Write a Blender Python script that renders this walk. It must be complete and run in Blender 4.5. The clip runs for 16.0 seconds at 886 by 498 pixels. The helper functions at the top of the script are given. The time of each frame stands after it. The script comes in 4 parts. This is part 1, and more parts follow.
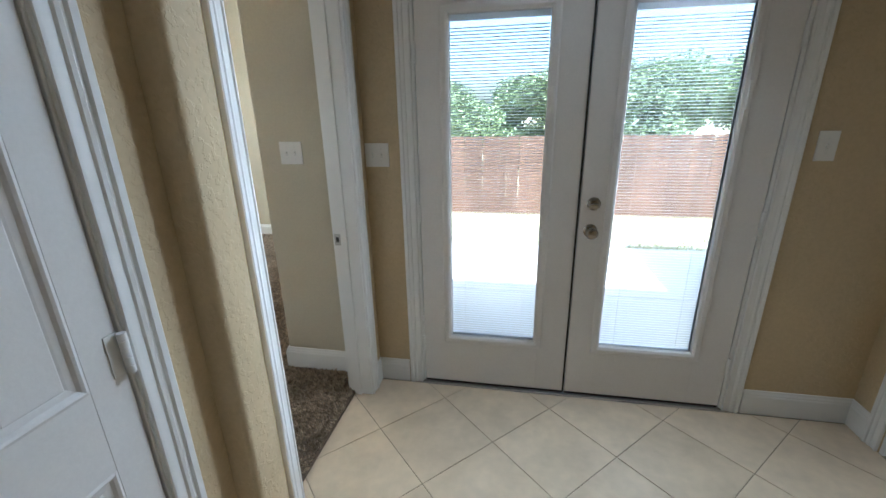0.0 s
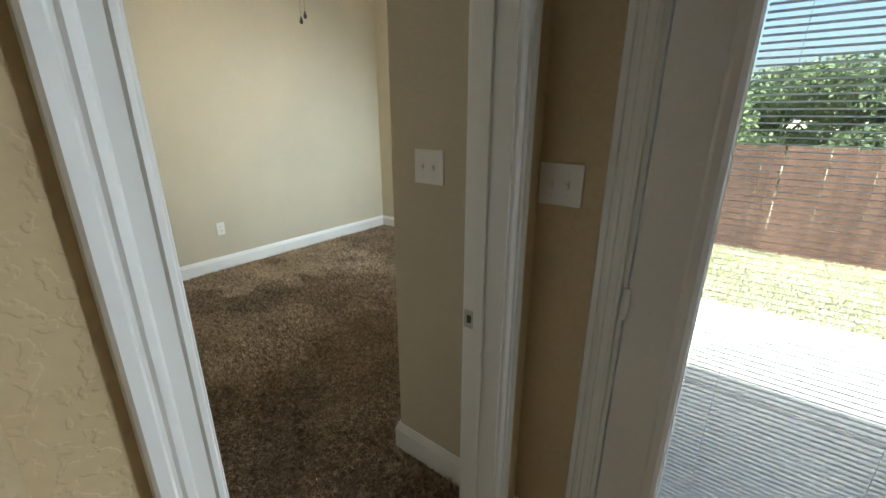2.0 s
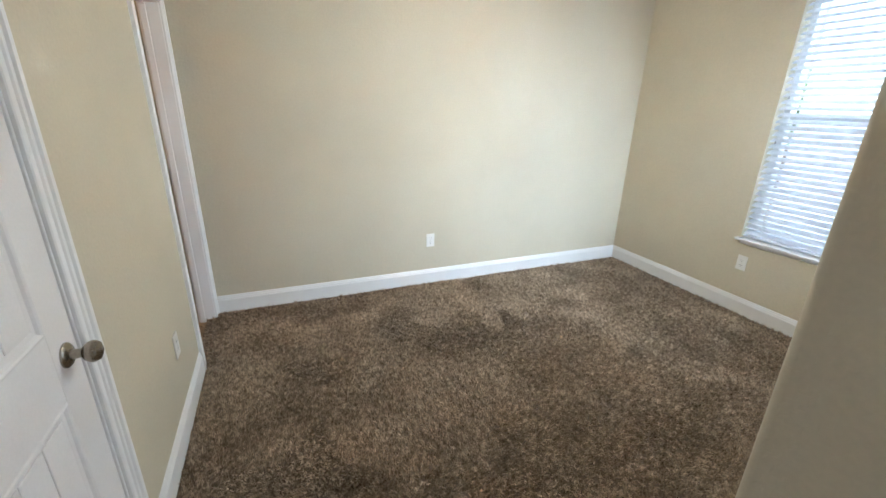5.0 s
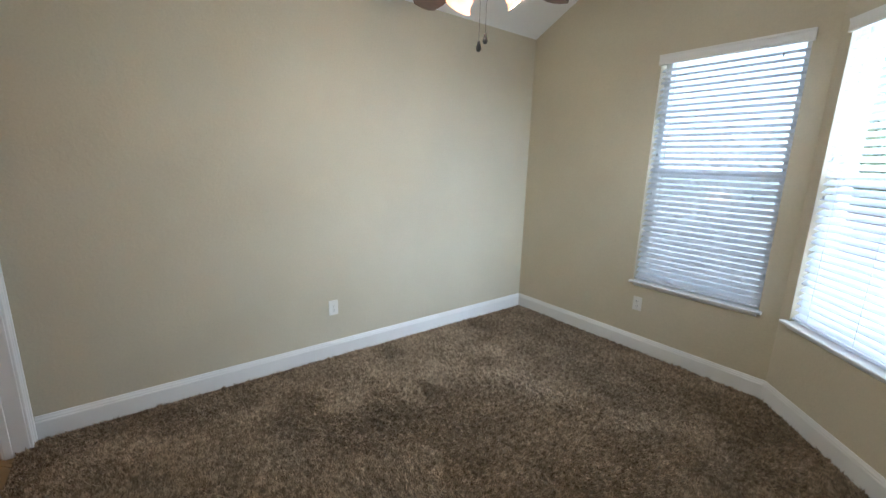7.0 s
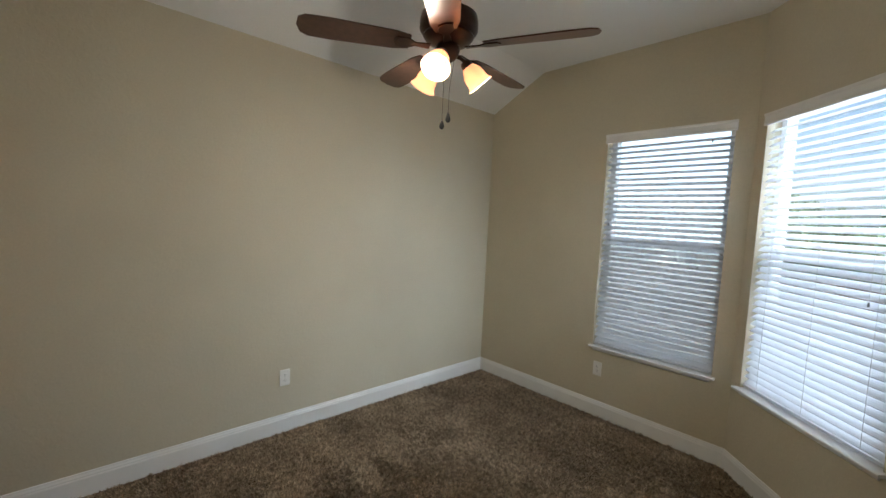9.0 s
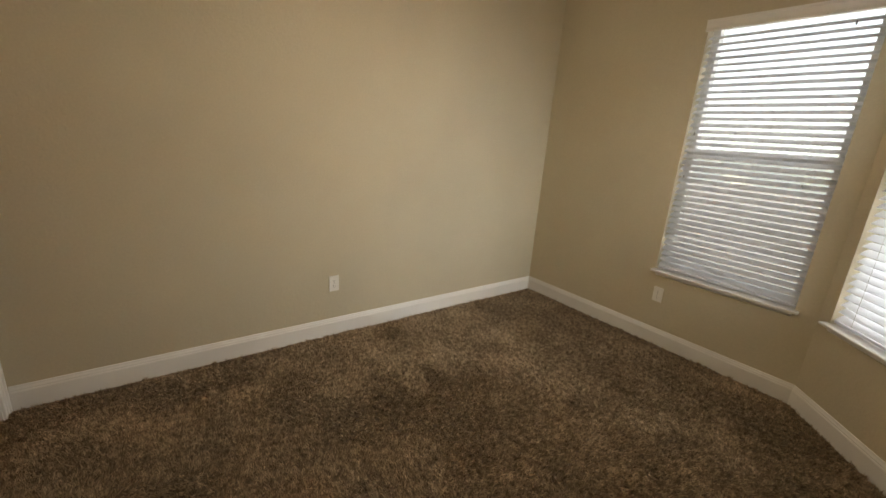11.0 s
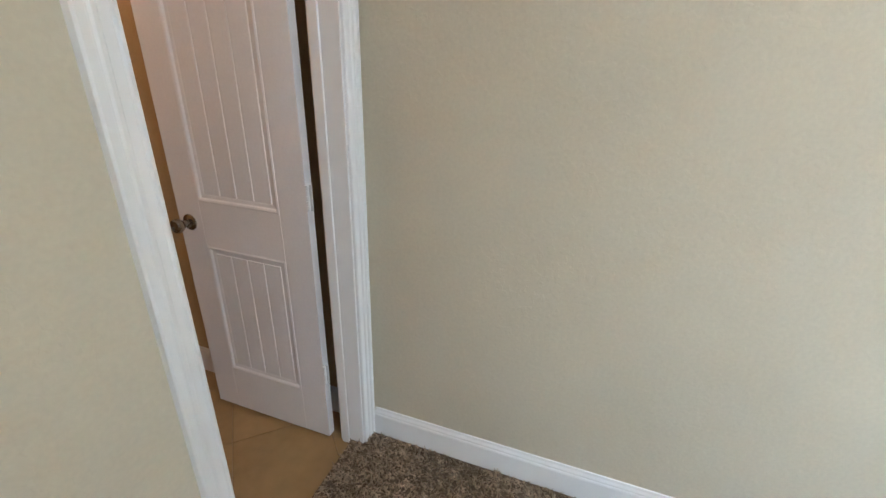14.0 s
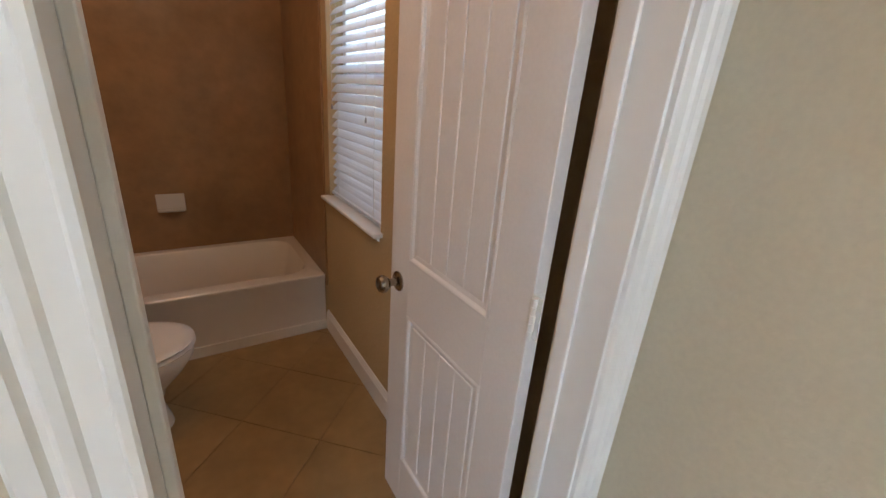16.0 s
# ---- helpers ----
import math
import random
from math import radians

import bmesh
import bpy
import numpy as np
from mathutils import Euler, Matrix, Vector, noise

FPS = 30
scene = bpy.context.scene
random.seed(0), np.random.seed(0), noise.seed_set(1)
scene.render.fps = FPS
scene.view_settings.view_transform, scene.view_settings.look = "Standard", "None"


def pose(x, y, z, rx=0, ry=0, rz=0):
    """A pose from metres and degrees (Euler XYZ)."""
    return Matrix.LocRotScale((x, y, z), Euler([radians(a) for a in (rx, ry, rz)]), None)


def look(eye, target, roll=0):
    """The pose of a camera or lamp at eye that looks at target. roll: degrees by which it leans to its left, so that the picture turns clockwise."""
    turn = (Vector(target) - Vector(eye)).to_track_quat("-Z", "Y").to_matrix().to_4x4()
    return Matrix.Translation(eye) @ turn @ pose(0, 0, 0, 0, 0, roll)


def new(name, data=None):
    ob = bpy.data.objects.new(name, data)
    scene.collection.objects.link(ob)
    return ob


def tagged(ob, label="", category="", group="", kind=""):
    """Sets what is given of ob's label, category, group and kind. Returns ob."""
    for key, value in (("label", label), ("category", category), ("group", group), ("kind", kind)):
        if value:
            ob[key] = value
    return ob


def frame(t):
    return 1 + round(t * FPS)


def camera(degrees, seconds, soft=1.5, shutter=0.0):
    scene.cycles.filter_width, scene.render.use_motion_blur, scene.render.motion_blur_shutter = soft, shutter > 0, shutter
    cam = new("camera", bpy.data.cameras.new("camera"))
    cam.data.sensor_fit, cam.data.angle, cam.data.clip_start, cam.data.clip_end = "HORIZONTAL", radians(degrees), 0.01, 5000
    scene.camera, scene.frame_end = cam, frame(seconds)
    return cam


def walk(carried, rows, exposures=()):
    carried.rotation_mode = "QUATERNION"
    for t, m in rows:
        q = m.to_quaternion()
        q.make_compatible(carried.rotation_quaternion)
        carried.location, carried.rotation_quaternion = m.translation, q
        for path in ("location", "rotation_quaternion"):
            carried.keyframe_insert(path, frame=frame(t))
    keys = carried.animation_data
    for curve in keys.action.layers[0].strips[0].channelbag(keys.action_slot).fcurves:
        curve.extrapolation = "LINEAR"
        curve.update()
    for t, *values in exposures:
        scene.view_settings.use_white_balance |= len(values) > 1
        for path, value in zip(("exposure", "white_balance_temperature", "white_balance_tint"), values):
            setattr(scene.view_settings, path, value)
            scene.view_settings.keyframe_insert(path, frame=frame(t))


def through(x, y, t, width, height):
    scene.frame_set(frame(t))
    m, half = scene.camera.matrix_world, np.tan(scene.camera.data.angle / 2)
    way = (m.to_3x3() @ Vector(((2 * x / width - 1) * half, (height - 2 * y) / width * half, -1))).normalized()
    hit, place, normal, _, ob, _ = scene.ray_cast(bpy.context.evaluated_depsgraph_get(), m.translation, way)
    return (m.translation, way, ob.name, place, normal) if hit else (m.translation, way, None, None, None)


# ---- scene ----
cam = camera(95.1, 16.0)
PATH = [
    (0, (-0.01, 0.008, 1.461), (-0.359, 1.875, 0.835), -1.1),
    (0.5, (-0.049, 0.299, 1.445), (-0.514, 2.148, 0.84), -0.7),
    (1, (-0.126, 0.548, 1.456), (-0.779, 2.34, 0.854), -0.8),
    (1.5, (-0.18, 0.754, 1.461), (-1.099, 2.419, 0.842), 0),
    (2, (-0.28, 0.905, 1.461), (-1.441, 2.406, 0.828), 0.2),
    (2.5, (-0.427, 1.014, 1.469), (-1.774, 2.358, 0.854), 0),
    (3, (-0.541, 1.103, 1.479), (-2.083, 2.218, 0.863), -0.2),
    (3.5, (-0.652, 1.186, 1.471), (-2.325, 2.058, 0.807), -0.7),
    (3.7, (-0.718, 1.222, 1.468), (-2.426, 2.011, 0.788), -1.1),
    (5.8, (-1.217, 1.392, 1.546), (-2.962, 2.125, 0.9), 2),
    (6, (-1.24, 1.392, 1.522), (-2.957, 2.222, 0.918), 1.6),
    (6.5, (-1.355, 1.4, 1.519), (-2.966, 2.454, 0.977), 1.4),
    (7, (-1.394, 1.405, 1.543), (-2.939, 2.602, 1.117), 1.5),
    (7.5, (-1.408, 1.402, 1.572), (-2.923, 2.679, 1.301), 1.7),
    (8, (-1.415, 1.388, 1.593), (-2.908, 2.712, 1.458), 2.1),
    (8.2, (-1.4, 1.399, 1.605), (-2.891, 2.729, 1.504), 2.2),
    (10.3, (-1.494, 1.435, 1.598), (-2.902, 2.813, 1.252), 3.9),
    (10.5, (-1.502, 1.443, 1.549), (-2.941, 2.775, 1.16), 3.8),
    (11, (-1.594, 1.509, 1.501), (-3.126, 2.675, 0.959), 4.1),
    (11.5, (-1.781, 1.611, 1.48), (-3.458, 2.46, 0.799), 4.6),
    (12, (-2.038, 1.631, 1.457), (-3.82, 2.162, 0.72), 4),
    (12.5, (-2.32, 1.635, 1.453), (-4.146, 1.913, 0.686), 2.1),
    (13, (-2.609, 1.672, 1.429), (-4.461, 1.608, 0.676), 1.8),
    (13.5, (-2.846, 1.626, 1.447), (-4.665, 1.292, 0.685), 2.5),
    (14, (-3.062, 1.544, 1.44), (-4.81, 0.95, 0.67), 2.1),
    (14.5, (-3.267, 1.49, 1.442), (-4.873, 0.563, 0.693), 2.5),
    (15, (-3.4, 1.423, 1.444), (-4.811, 0.236, 0.671), 3.4),
    (15.5, (-3.519, 1.267, 1.44), (-4.786, -0.079, 0.677), 3.9),
    (16, (-3.604, 1.168, 1.45), (-4.654, -0.383, 0.747), 4.5),
]
EXPOSURES = [  # seconds, stops, kelvin, tint
    (0, 2.2, 5150, 2), (1, 1.7, 5900, 1), (1.5, 1.4, 6700, 1), (2, 1.25, 6000, 0), (3, 1.75, 6300, 2), (3.5, 2.0, 5600, 4), (6, 1.6, 5400, 6),
    (7, 1.2, 5400, 6), (8, 0.63, 5800, 6), (10.5, 0.45, 6550, 6), (11, 0.58, 7900, 11), (11.5, 0.95, 7100, 10), (12, 1.62, 5550, 5), (13, 1.8, 5250, 5), (14.5, 1.65, 5450, 7), (16, 1.75, 5600, 9),
]
walk(cam, [(t, look(eye, target, roll)) for t, eye, target, roll in PATH], EXPOSURES)

# ---- world, sun, window light ----
world = bpy.data.worlds.new("world")
scene.world = world
world.use_nodes = True
wn = world.node_tree.nodes
sky = wn.new("ShaderNodeTexSky")
sky.sky_type = "NISHITA"
sky.sun_disc = False
sky.dust_density, sky.ozone_density = 4.0, 0.6
SUN_EL, SUN_AZ = radians(69), radians(160)
sky.sun_elevation, sky.sun_rotation = SUN_EL, SUN_AZ
wn["Background"].inputs[1].default_value = 0.15
world.node_tree.links.new(sky.outputs[0], wn["Background"].inputs[0])


def lamp(name, kind, m, energy, color=(1, 1, 1), size=(1, 1), angle=0.01, spread=radians(180)):
    data = bpy.data.lights.new(name, kind)
    data.energy, data.color = energy, color
    if kind == "AREA":
        data.shape, data.size, data.size_y, data.spread = "RECTANGLE", size[0], size[1], spread
    if kind == "SUN":
        data.angle = angle
    if kind == "POINT":
        data.shadow_soft_size = size[0]
    ob = new(name, data)
    ob.matrix_world = m
    return ob


sun_from = Vector((math.sin(SUN_AZ) * math.cos(SUN_EL), math.cos(SUN_AZ) * math.cos(SUN_EL), math.sin(SUN_EL)))
lamp("sun", "SUN", look(sun_from * 20, (0, 0, 0)), 5.0, (1.0, 0.95, 0.88), angle=radians(0.5))

# ---- materials ----


def material(name, base, rough=0.5, metal=0.0, fine=0.0, fine_scale=300.0, broad=0.0, broad_scale=2.0, bump=0.0, bump_scale=200.0, spec=0.5, piece=0.0, tint=None):
    """Base colour varied at two scales, with a fine relief."""
    m = bpy.data.materials.new(name)
    m.use_nodes = True
    nt = m.node_tree
    b = nt.nodes["Principled BSDF"]
    b.inputs["Roughness"].default_value, b.inputs["Metallic"].default_value = rough, metal
    b.inputs["Specular IOR Level"].default_value = spec
    co = nt.nodes.new("ShaderNodeTexCoord")
    geo = nt.nodes.new("ShaderNodeNewGeometry")
    value = None
    for amount, scale, detail in ((fine, fine_scale, 3), (broad, broad_scale, 4)):
        if amount:
            n = nt.nodes.new("ShaderNodeTexNoise")
            n.inputs["Scale"].default_value, n.inputs["Detail"].default_value = scale, detail
            nt.links.new(geo.outputs["Position"], n.inputs["Vector"])
            r = nt.nodes.new("ShaderNodeMapRange")
            r.inputs["From Min"].default_value, r.inputs["From Max"].default_value = 0.3, 0.7
            r.inputs["To Min"].default_value, r.inputs["To Max"].default_value = 1 - amount, 1 + amount
            nt.links.new(n.outputs["Fac"], r.inputs["Value"])
            if value:
                x = nt.nodes.new("ShaderNodeMath")
                x.operation = "MULTIPLY"
                nt.links.new(value, x.inputs[0]), nt.links.new(r.outputs[0], x.inputs[1])
                value = x.outputs[0]
            else:
                value = r.outputs[0]
    if piece:
        info = nt.nodes.new("ShaderNodeObjectInfo")
        r = nt.nodes.new("ShaderNodeMapRange")
        r.inputs["To Min"].default_value, r.inputs["To Max"].default_value = 1 - piece, 1 + piece
        nt.links.new(info.outputs["Random"], r.inputs["Value"])
        if value:
            x = nt.nodes.new("ShaderNodeMath")
            x.operation = "MULTIPLY"
            nt.links.new(value, x.inputs[0]), nt.links.new(r.outputs[0], x.inputs[1])
            value = x.outputs[0]
        else:
            value = r.outputs[0]
    if value:
        mix = nt.nodes.new("ShaderNodeVectorMath")
        mix.operation = "SCALE"
        mix.inputs[0].default_value = base
        nt.links.new(value, mix.inputs["Scale"])
        nt.links.new(mix.outputs[0], b.inputs["Base Color"])
    else:
        b.inputs["Base Color"].default_value = (*base, 1)
    if bump:
        n = nt.nodes.new("ShaderNodeTexNoise")
        n.inputs["Scale"].default_value, n.inputs["Detail"].default_value = bump_scale, 4
        nt.links.new(geo.outputs["Position"], n.inputs["Vector"])
        bp = nt.nodes.new("ShaderNodeBump")
        bp.inputs["Strength"].default_value, bp.inputs["Distance"].default_value = bump, 0.004
        nt.links.new(n.outputs["Fac"], bp.inputs["Height"])
        nt.links.new(bp.outputs[0], b.inputs["Normal"])
    return m


def knockdown(m, strength=0.5, scale=38.0):
    """Flattened plaster splatter, as on sprayed and trowelled drywall."""
    nt = m.node_tree
    geo = nt.nodes.new("ShaderNodeNewGeometry")
    a = nt.nodes.new("ShaderNodeTexNoise")
    a.inputs["Scale"].default_value, a.inputs["Detail"].default_value, a.inputs["Roughness"].default_value = scale, 2.5, 0.5
    a.inputs["Distortion"].default_value = 0.25
    nt.links.new(geo.outputs["Position"], a.inputs["Vector"])
    r = nt.nodes.new("ShaderNodeMapRange")
    r.interpolation_type = "SMOOTHSTEP"
    r.inputs["From Min"].default_value, r.inputs["From Max"].default_value = 0.50, 0.58
    nt.links.new(a.outputs["Fac"], r.inputs["Value"])
    bp = nt.nodes.new("ShaderNodeBump")
    bp.inputs["Strength"].default_value, bp.inputs["Distance"].default_value = strength, 0.003
    nt.links.new(r.outputs[0], bp.inputs["Height"])
    nt.links.new(bp.outputs[0], nt.nodes["Principled BSDF"].inputs["Normal"])
    return m


def glass_material(name):
    m = bpy.data.materials.new(name)
    m.use_nodes = True
    b = m.node_tree.nodes["Principled BSDF"]
    b.inputs["Transmission Weight"].default_value, b.inputs["Roughness"].default_value, b.inputs["IOR"].default_value = 1.0, 0.0, 1.45
    b.inputs["Base Color"].default_value = (0.97, 0.99, 0.98, 1)
    return m


def glow_material(name, base, strength):
    m = material(name, base, 0.4)
    b = m.node_tree.nodes["Principled BSDF"]
    b.inputs["Emission Color"].default_value = (*base, 1)
    b.inputs["Emission Strength"].default_value = strength
    return m


def thin_material(name, base, through):
    """White vinyl that lets a part of the light through."""
    m = material(name, base, 0.45, fine=0.02, fine_scale=60)
    nt = m.node_tree
    b, out = nt.nodes["Principled BSDF"], nt.nodes["Material Output"]
    tr = nt.nodes.new("ShaderNodeBsdfTranslucent")
    tr.inputs[0].default_value = (*base, 1)
    mix = nt.nodes.new("ShaderNodeMixShader")
    mix.inputs[0].default_value = through
    nt.links.new(b.outputs[0], mix.inputs[1]), nt.links.new(tr.outputs[0], mix.inputs[2])
    nt.links.new(mix.outputs[0], out.inputs[0])
    return m


M_WALL = knockdown(material("beige_wall_paint", (0.57, 0.51, 0.385), 0.62, fine=0.03, fine_scale=90, broad=0.04, broad_scale=1.6, spec=0.3), 0.12)
# Bedroom paint again; the hall's warm light is put into this browner base.
M_HALL = knockdown(material("hall_paint_warm_lit", (0.56, 0.44, 0.27), 0.6, fine=0.04, fine_scale=70, broad=0.04, broad_scale=1.8, spec=0.3), 0.32, 46)
M_BATH = knockdown(material("bath_wall_paint", (0.50, 0.37, 0.20), 0.6, fine=0.03, fine_scale=90, broad=0.05, broad_scale=1.8, spec=0.3), 0.22)
M_SURROUND = material("bath_surround", (0.32, 0.19, 0.09), 0.35, fine=0.10, fine_scale=14, broad=0.14, broad_scale=3.0, bump=0.1, bump_scale=40)
M_CEIL = material("ceiling_paint", (0.86, 0.86, 0.85), 0.8, fine=0.02, fine_scale=120, bump=0.25, bump_scale=90, spec=0.2)
M_TRIM = material("white_trim_paint", (0.80, 0.79, 0.77), 0.36, fine=0.012, fine_scale=9, broad=0.02, broad_scale=3)
M_DOOR = material("white_door_paint", (0.76, 0.73, 0.71), 0.42, fine=0.02, fine_scale=120, broad=0.02, broad_scale=4, bump=0.05, bump_scale=160)
M_PLASTIC = material("white_plastic", (0.80, 0.78, 0.74), 0.35, fine=0.01, fine_scale=30)
# near-black colour for the shade inside holes and narrow gaps
M_SLOT = material("slot_shade", (0.03, 0.028, 0.025), 0.6)
M_NICKEL = material("brushed_nickel", (0.34, 0.30, 0.245), 0.24, 1.0, fine=0.06, fine_scale=200)
M_STEEL = material("satin_steel", (0.50, 0.48, 0.45), 0.35, 1.0, fine=0.08, fine_scale=150)
M_TILE = material("beige_ceramic_tile", (0.62, 0.50, 0.35), 0.32, fine=0.05, fine_scale=22, broad=0.10, broad_scale=5, bump=0.04, bump_scale=50, piece=0.05)
M_TILE_BATH = material("tan_ceramic_tile", (0.34, 0.225, 0.10), 0.35, fine=0.06, fine_scale=22, broad=0.12, broad_scale=5, bump=0.04, bump_scale=50, piece=0.04)
M_GROUT = material("tile_grout", (0.30, 0.24, 0.17), 0.85, fine=0.12, fine_scale=60, bump=0.2, bump_scale=250)
M_GROUT_BATH = material("tan_grout", (0.26, 0.175, 0.09), 0.85, fine=0.12, fine_scale=60, bump=0.2, bump_scale=250)
M_CARPET = material("carpet_backing", (0.15, 0.112, 0.08), 0.95, fine=0.35, fine_scale=220, broad=0.16, broad_scale=2.4, bump=0.6, bump_scale=260, spec=0.1)
M_PILE = material("brown_carpet_pile", (0.355, 0.274, 0.190), 0.95, fine=0.48, fine_scale=42, broad=0.24, broad_scale=3.2, spec=0.1)
nt = M_PILE.node_tree
tuft, spread_, mixer = nt.nodes.new("ShaderNodeNewGeometry"), nt.nodes.new("ShaderNodeMapRange"), nt.nodes.new("ShaderNodeVectorMath")
spread_.inputs["To Min"].default_value, spread_.inputs["To Max"].default_value = 0.72, 1.25
mixer.operation = "SCALE"
nt.links.new(tuft.outputs["Random Per Island"], spread_.inputs["Value"])
base_in = nt.nodes["Principled BSDF"].inputs["Base Color"]
nt.links.new(base_in.links[0].from_socket, mixer.inputs[0])
nt.links.new(spread_.outputs[0], mixer.inputs["Scale"])
nt.links.new(mixer.outputs[0], base_in)
M_SLAT = thin_material("white_blind_slat", (0.82, 0.84, 0.88), 0.32)
M_MINI = thin_material("white_mini_slat", (0.86, 0.87, 0.90), 0.5)
M_GLASS = glass_material("window_glass")
M_SCREEN = material("dark_insect_screen", (0.05, 0.05, 0.055), 0.7)
nt = M_SCREEN.node_tree
weave, clear = nt.nodes.new("ShaderNodeMixShader"), nt.nodes.new("ShaderNodeBsdfTransparent")
weave.inputs[0].default_value = 0.3
nt.links.new(clear.outputs[0], weave.inputs[1]), nt.links.new(nt.nodes["Principled BSDF"].outputs[0], weave.inputs[2])
nt.links.new(weave.outputs[0], nt.nodes["Material Output"].inputs[0])
M_VINYL = material("white_window_vinyl", (0.78, 0.79, 0.80), 0.4, fine=0.02, fine_scale=30)
M_CORD = material("white_cord", (0.72, 0.71, 0.68), 0.8)
M_TASSEL = material("grey_tassel", (0.25, 0.25, 0.26), 0.5)
M_BRONZE = material("oil_rubbed_bronze", (0.040, 0.018, 0.011), 0.28, 0.6, fine=0.15, fine_scale=40, broad=0.1)
M_BLADE = material("dark_walnut_blade", (0.060, 0.028, 0.018), 0.35, fine=0.25, fine_scale=35, broad=0.2, broad_scale=6)
M_SHADE = glow_material("alabaster_shade", (1.0, 0.60, 0.36), 0.32)
nt = M_SHADE.node_tree
lit, veil = nt.nodes.new("ShaderNodeMixShader"), nt.nodes.new("ShaderNodeBsdfTranslucent")
veil.inputs[0].default_value = (1.0, 0.76, 0.58, 1)
lit.inputs[0].default_value = 0.3
nt.links.new(nt.nodes["Principled BSDF"].outputs[0], lit.inputs[1]), nt.links.new(veil.outputs[0], lit.inputs[2])
nt.links.new(lit.outputs[0], nt.nodes["Material Output"].inputs[0])
M_BULB = glow_material("warm_bulb", (1.0, 0.74, 0.45), 5.0)
M_PORCELAIN = material("white_porcelain", (0.74, 0.70, 0.64), 0.12, fine=0.01, fine_scale=20)
M_TUB = material("white_tub_enamel", (0.76, 0.71, 0.64), 0.22, fine=0.01, fine_scale=15)
M_CONCRETE = material("patio_concrete", (0.64, 0.62, 0.58), 0.85, fine=0.07, fine_scale=60, broad=0.07, broad_scale=1.1, bump=0.2, bump_scale=120)
M_GRASS = material("dry_lawn", (0.44, 0.42, 0.29), 0.95, fine=0.4, fine_scale=25, broad=0.3, broad_scale=0.9, bump=0.6, bump_scale=90)
M_BLADES = material("grass_blades", (0.44, 0.43, 0.27), 0.9, fine=0.4, fine_scale=20, broad=0.3, broad_scale=1.2)
M_FENCE = material("weathered_cedar", (0.15, 0.085, 0.062), 0.8, fine=0.25, fine_scale=30, broad=0.15, broad_scale=1.5, bump=0.3, bump_scale=60, piece=0.22)
M_LEAF = material("tree_leaves", (0.17, 0.22, 0.11), 0.6, fine=0.5, fine_scale=3, broad=0.35, broad_scale=0.5)
M_BARK = material("tree_bark", (0.13, 0.10, 0.075), 0.9, fine=0.3, fine_scale=30, bump=0.6, bump_scale=40)
M_STUCCO = material("exterior_siding", (0.52, 0.47, 0.40), 0.85, fine=0.08, fine_scale=70, broad=0.05, bump=0.4, bump_scale=90)
M_SOFFIT = material("soffit_paint", (0.62, 0.59, 0.53), 0.7, fine=0.03)
M_RUBBER = material("dark_gasket", (0.025, 0.022, 0.02), 0.7)
M_FOB = material("black_pull", (0.010, 0.009, 0.008), 0.7, spec=0.1)
M_ALU = material("threshold_aluminium", (0.45, 0.42, 0.38), 0.4, 0.9, fine=0.1, fine_scale=80)

# ---- mesh helpers ----


def box(bm, x0, y0, z0, x1, y1, z1, bevel=0.0, segments=2):
    made = bmesh.ops.create_cube(bm, size=1.0, matrix=Matrix.Translation(((x0 + x1) / 2, (y0 + y1) / 2, (z0 + z1) / 2)) @ Matrix.Diagonal((abs(x1 - x0), abs(y1 - y0), abs(z1 - z0), 1)))
    if bevel:
        edges = list({e for v in made["verts"] for e in v.link_edges})
        bmesh.ops.bevel(bm, geom=edges, offset=bevel, segments=segments, affect="EDGES", profile=0.5)
    return bm


def boxes(*specs, bevel=0.0):
    bm = bmesh.new()
    for spec in specs:
        box(bm, *spec, bevel=bevel)
    return bm


def prism(bm, outline, a, b, u, v, cut_a=0.0, cut_b=0.0):
    """Sweeps an outline of (u, v) pairs from a to b; the ends are cut by cut * u along the run, for mitres."""
    a, b, u, v = Vector(a), Vector(b), Vector(u), Vector(v)
    run = (b - a).normalized()
    ring_a = [bm.verts.new(a + u * p + v * q + run * cut_a * p) for p, q in outline]
    ring_b = [bm.verts.new(b + u * p + v * q + run * cut_b * p) for p, q in outline]
    n = len(outline)
    for k in range(n):
        bm.faces.new((ring_a[k], ring_a[(k + 1) % n], ring_b[(k + 1) % n], ring_b[k]))
    bm.faces.new(ring_a[::-1])
    bm.faces.new(ring_b)
    return bm


def lathe(bm, profile, m=Matrix.Identity(4), steps=24):
    """Turns (radius, height) pairs about z."""
    rings = []
    for r, z in profile:
        rings.append([bm.verts.new(m @ Vector((max(r, 1e-4) * math.cos(2 * math.pi * k / steps), max(r, 1e-4) * math.sin(2 * math.pi * k / steps), z))) for k in range(steps)])
    for lo, hi in zip(rings, rings[1:]):
        for k in range(steps):
            bm.faces.new((lo[k], lo[(k + 1) % steps], hi[(k + 1) % steps], hi[k]))
    bm.faces.new(rings[0][::-1])
    bm.faces.new(rings[-1])
    return bm


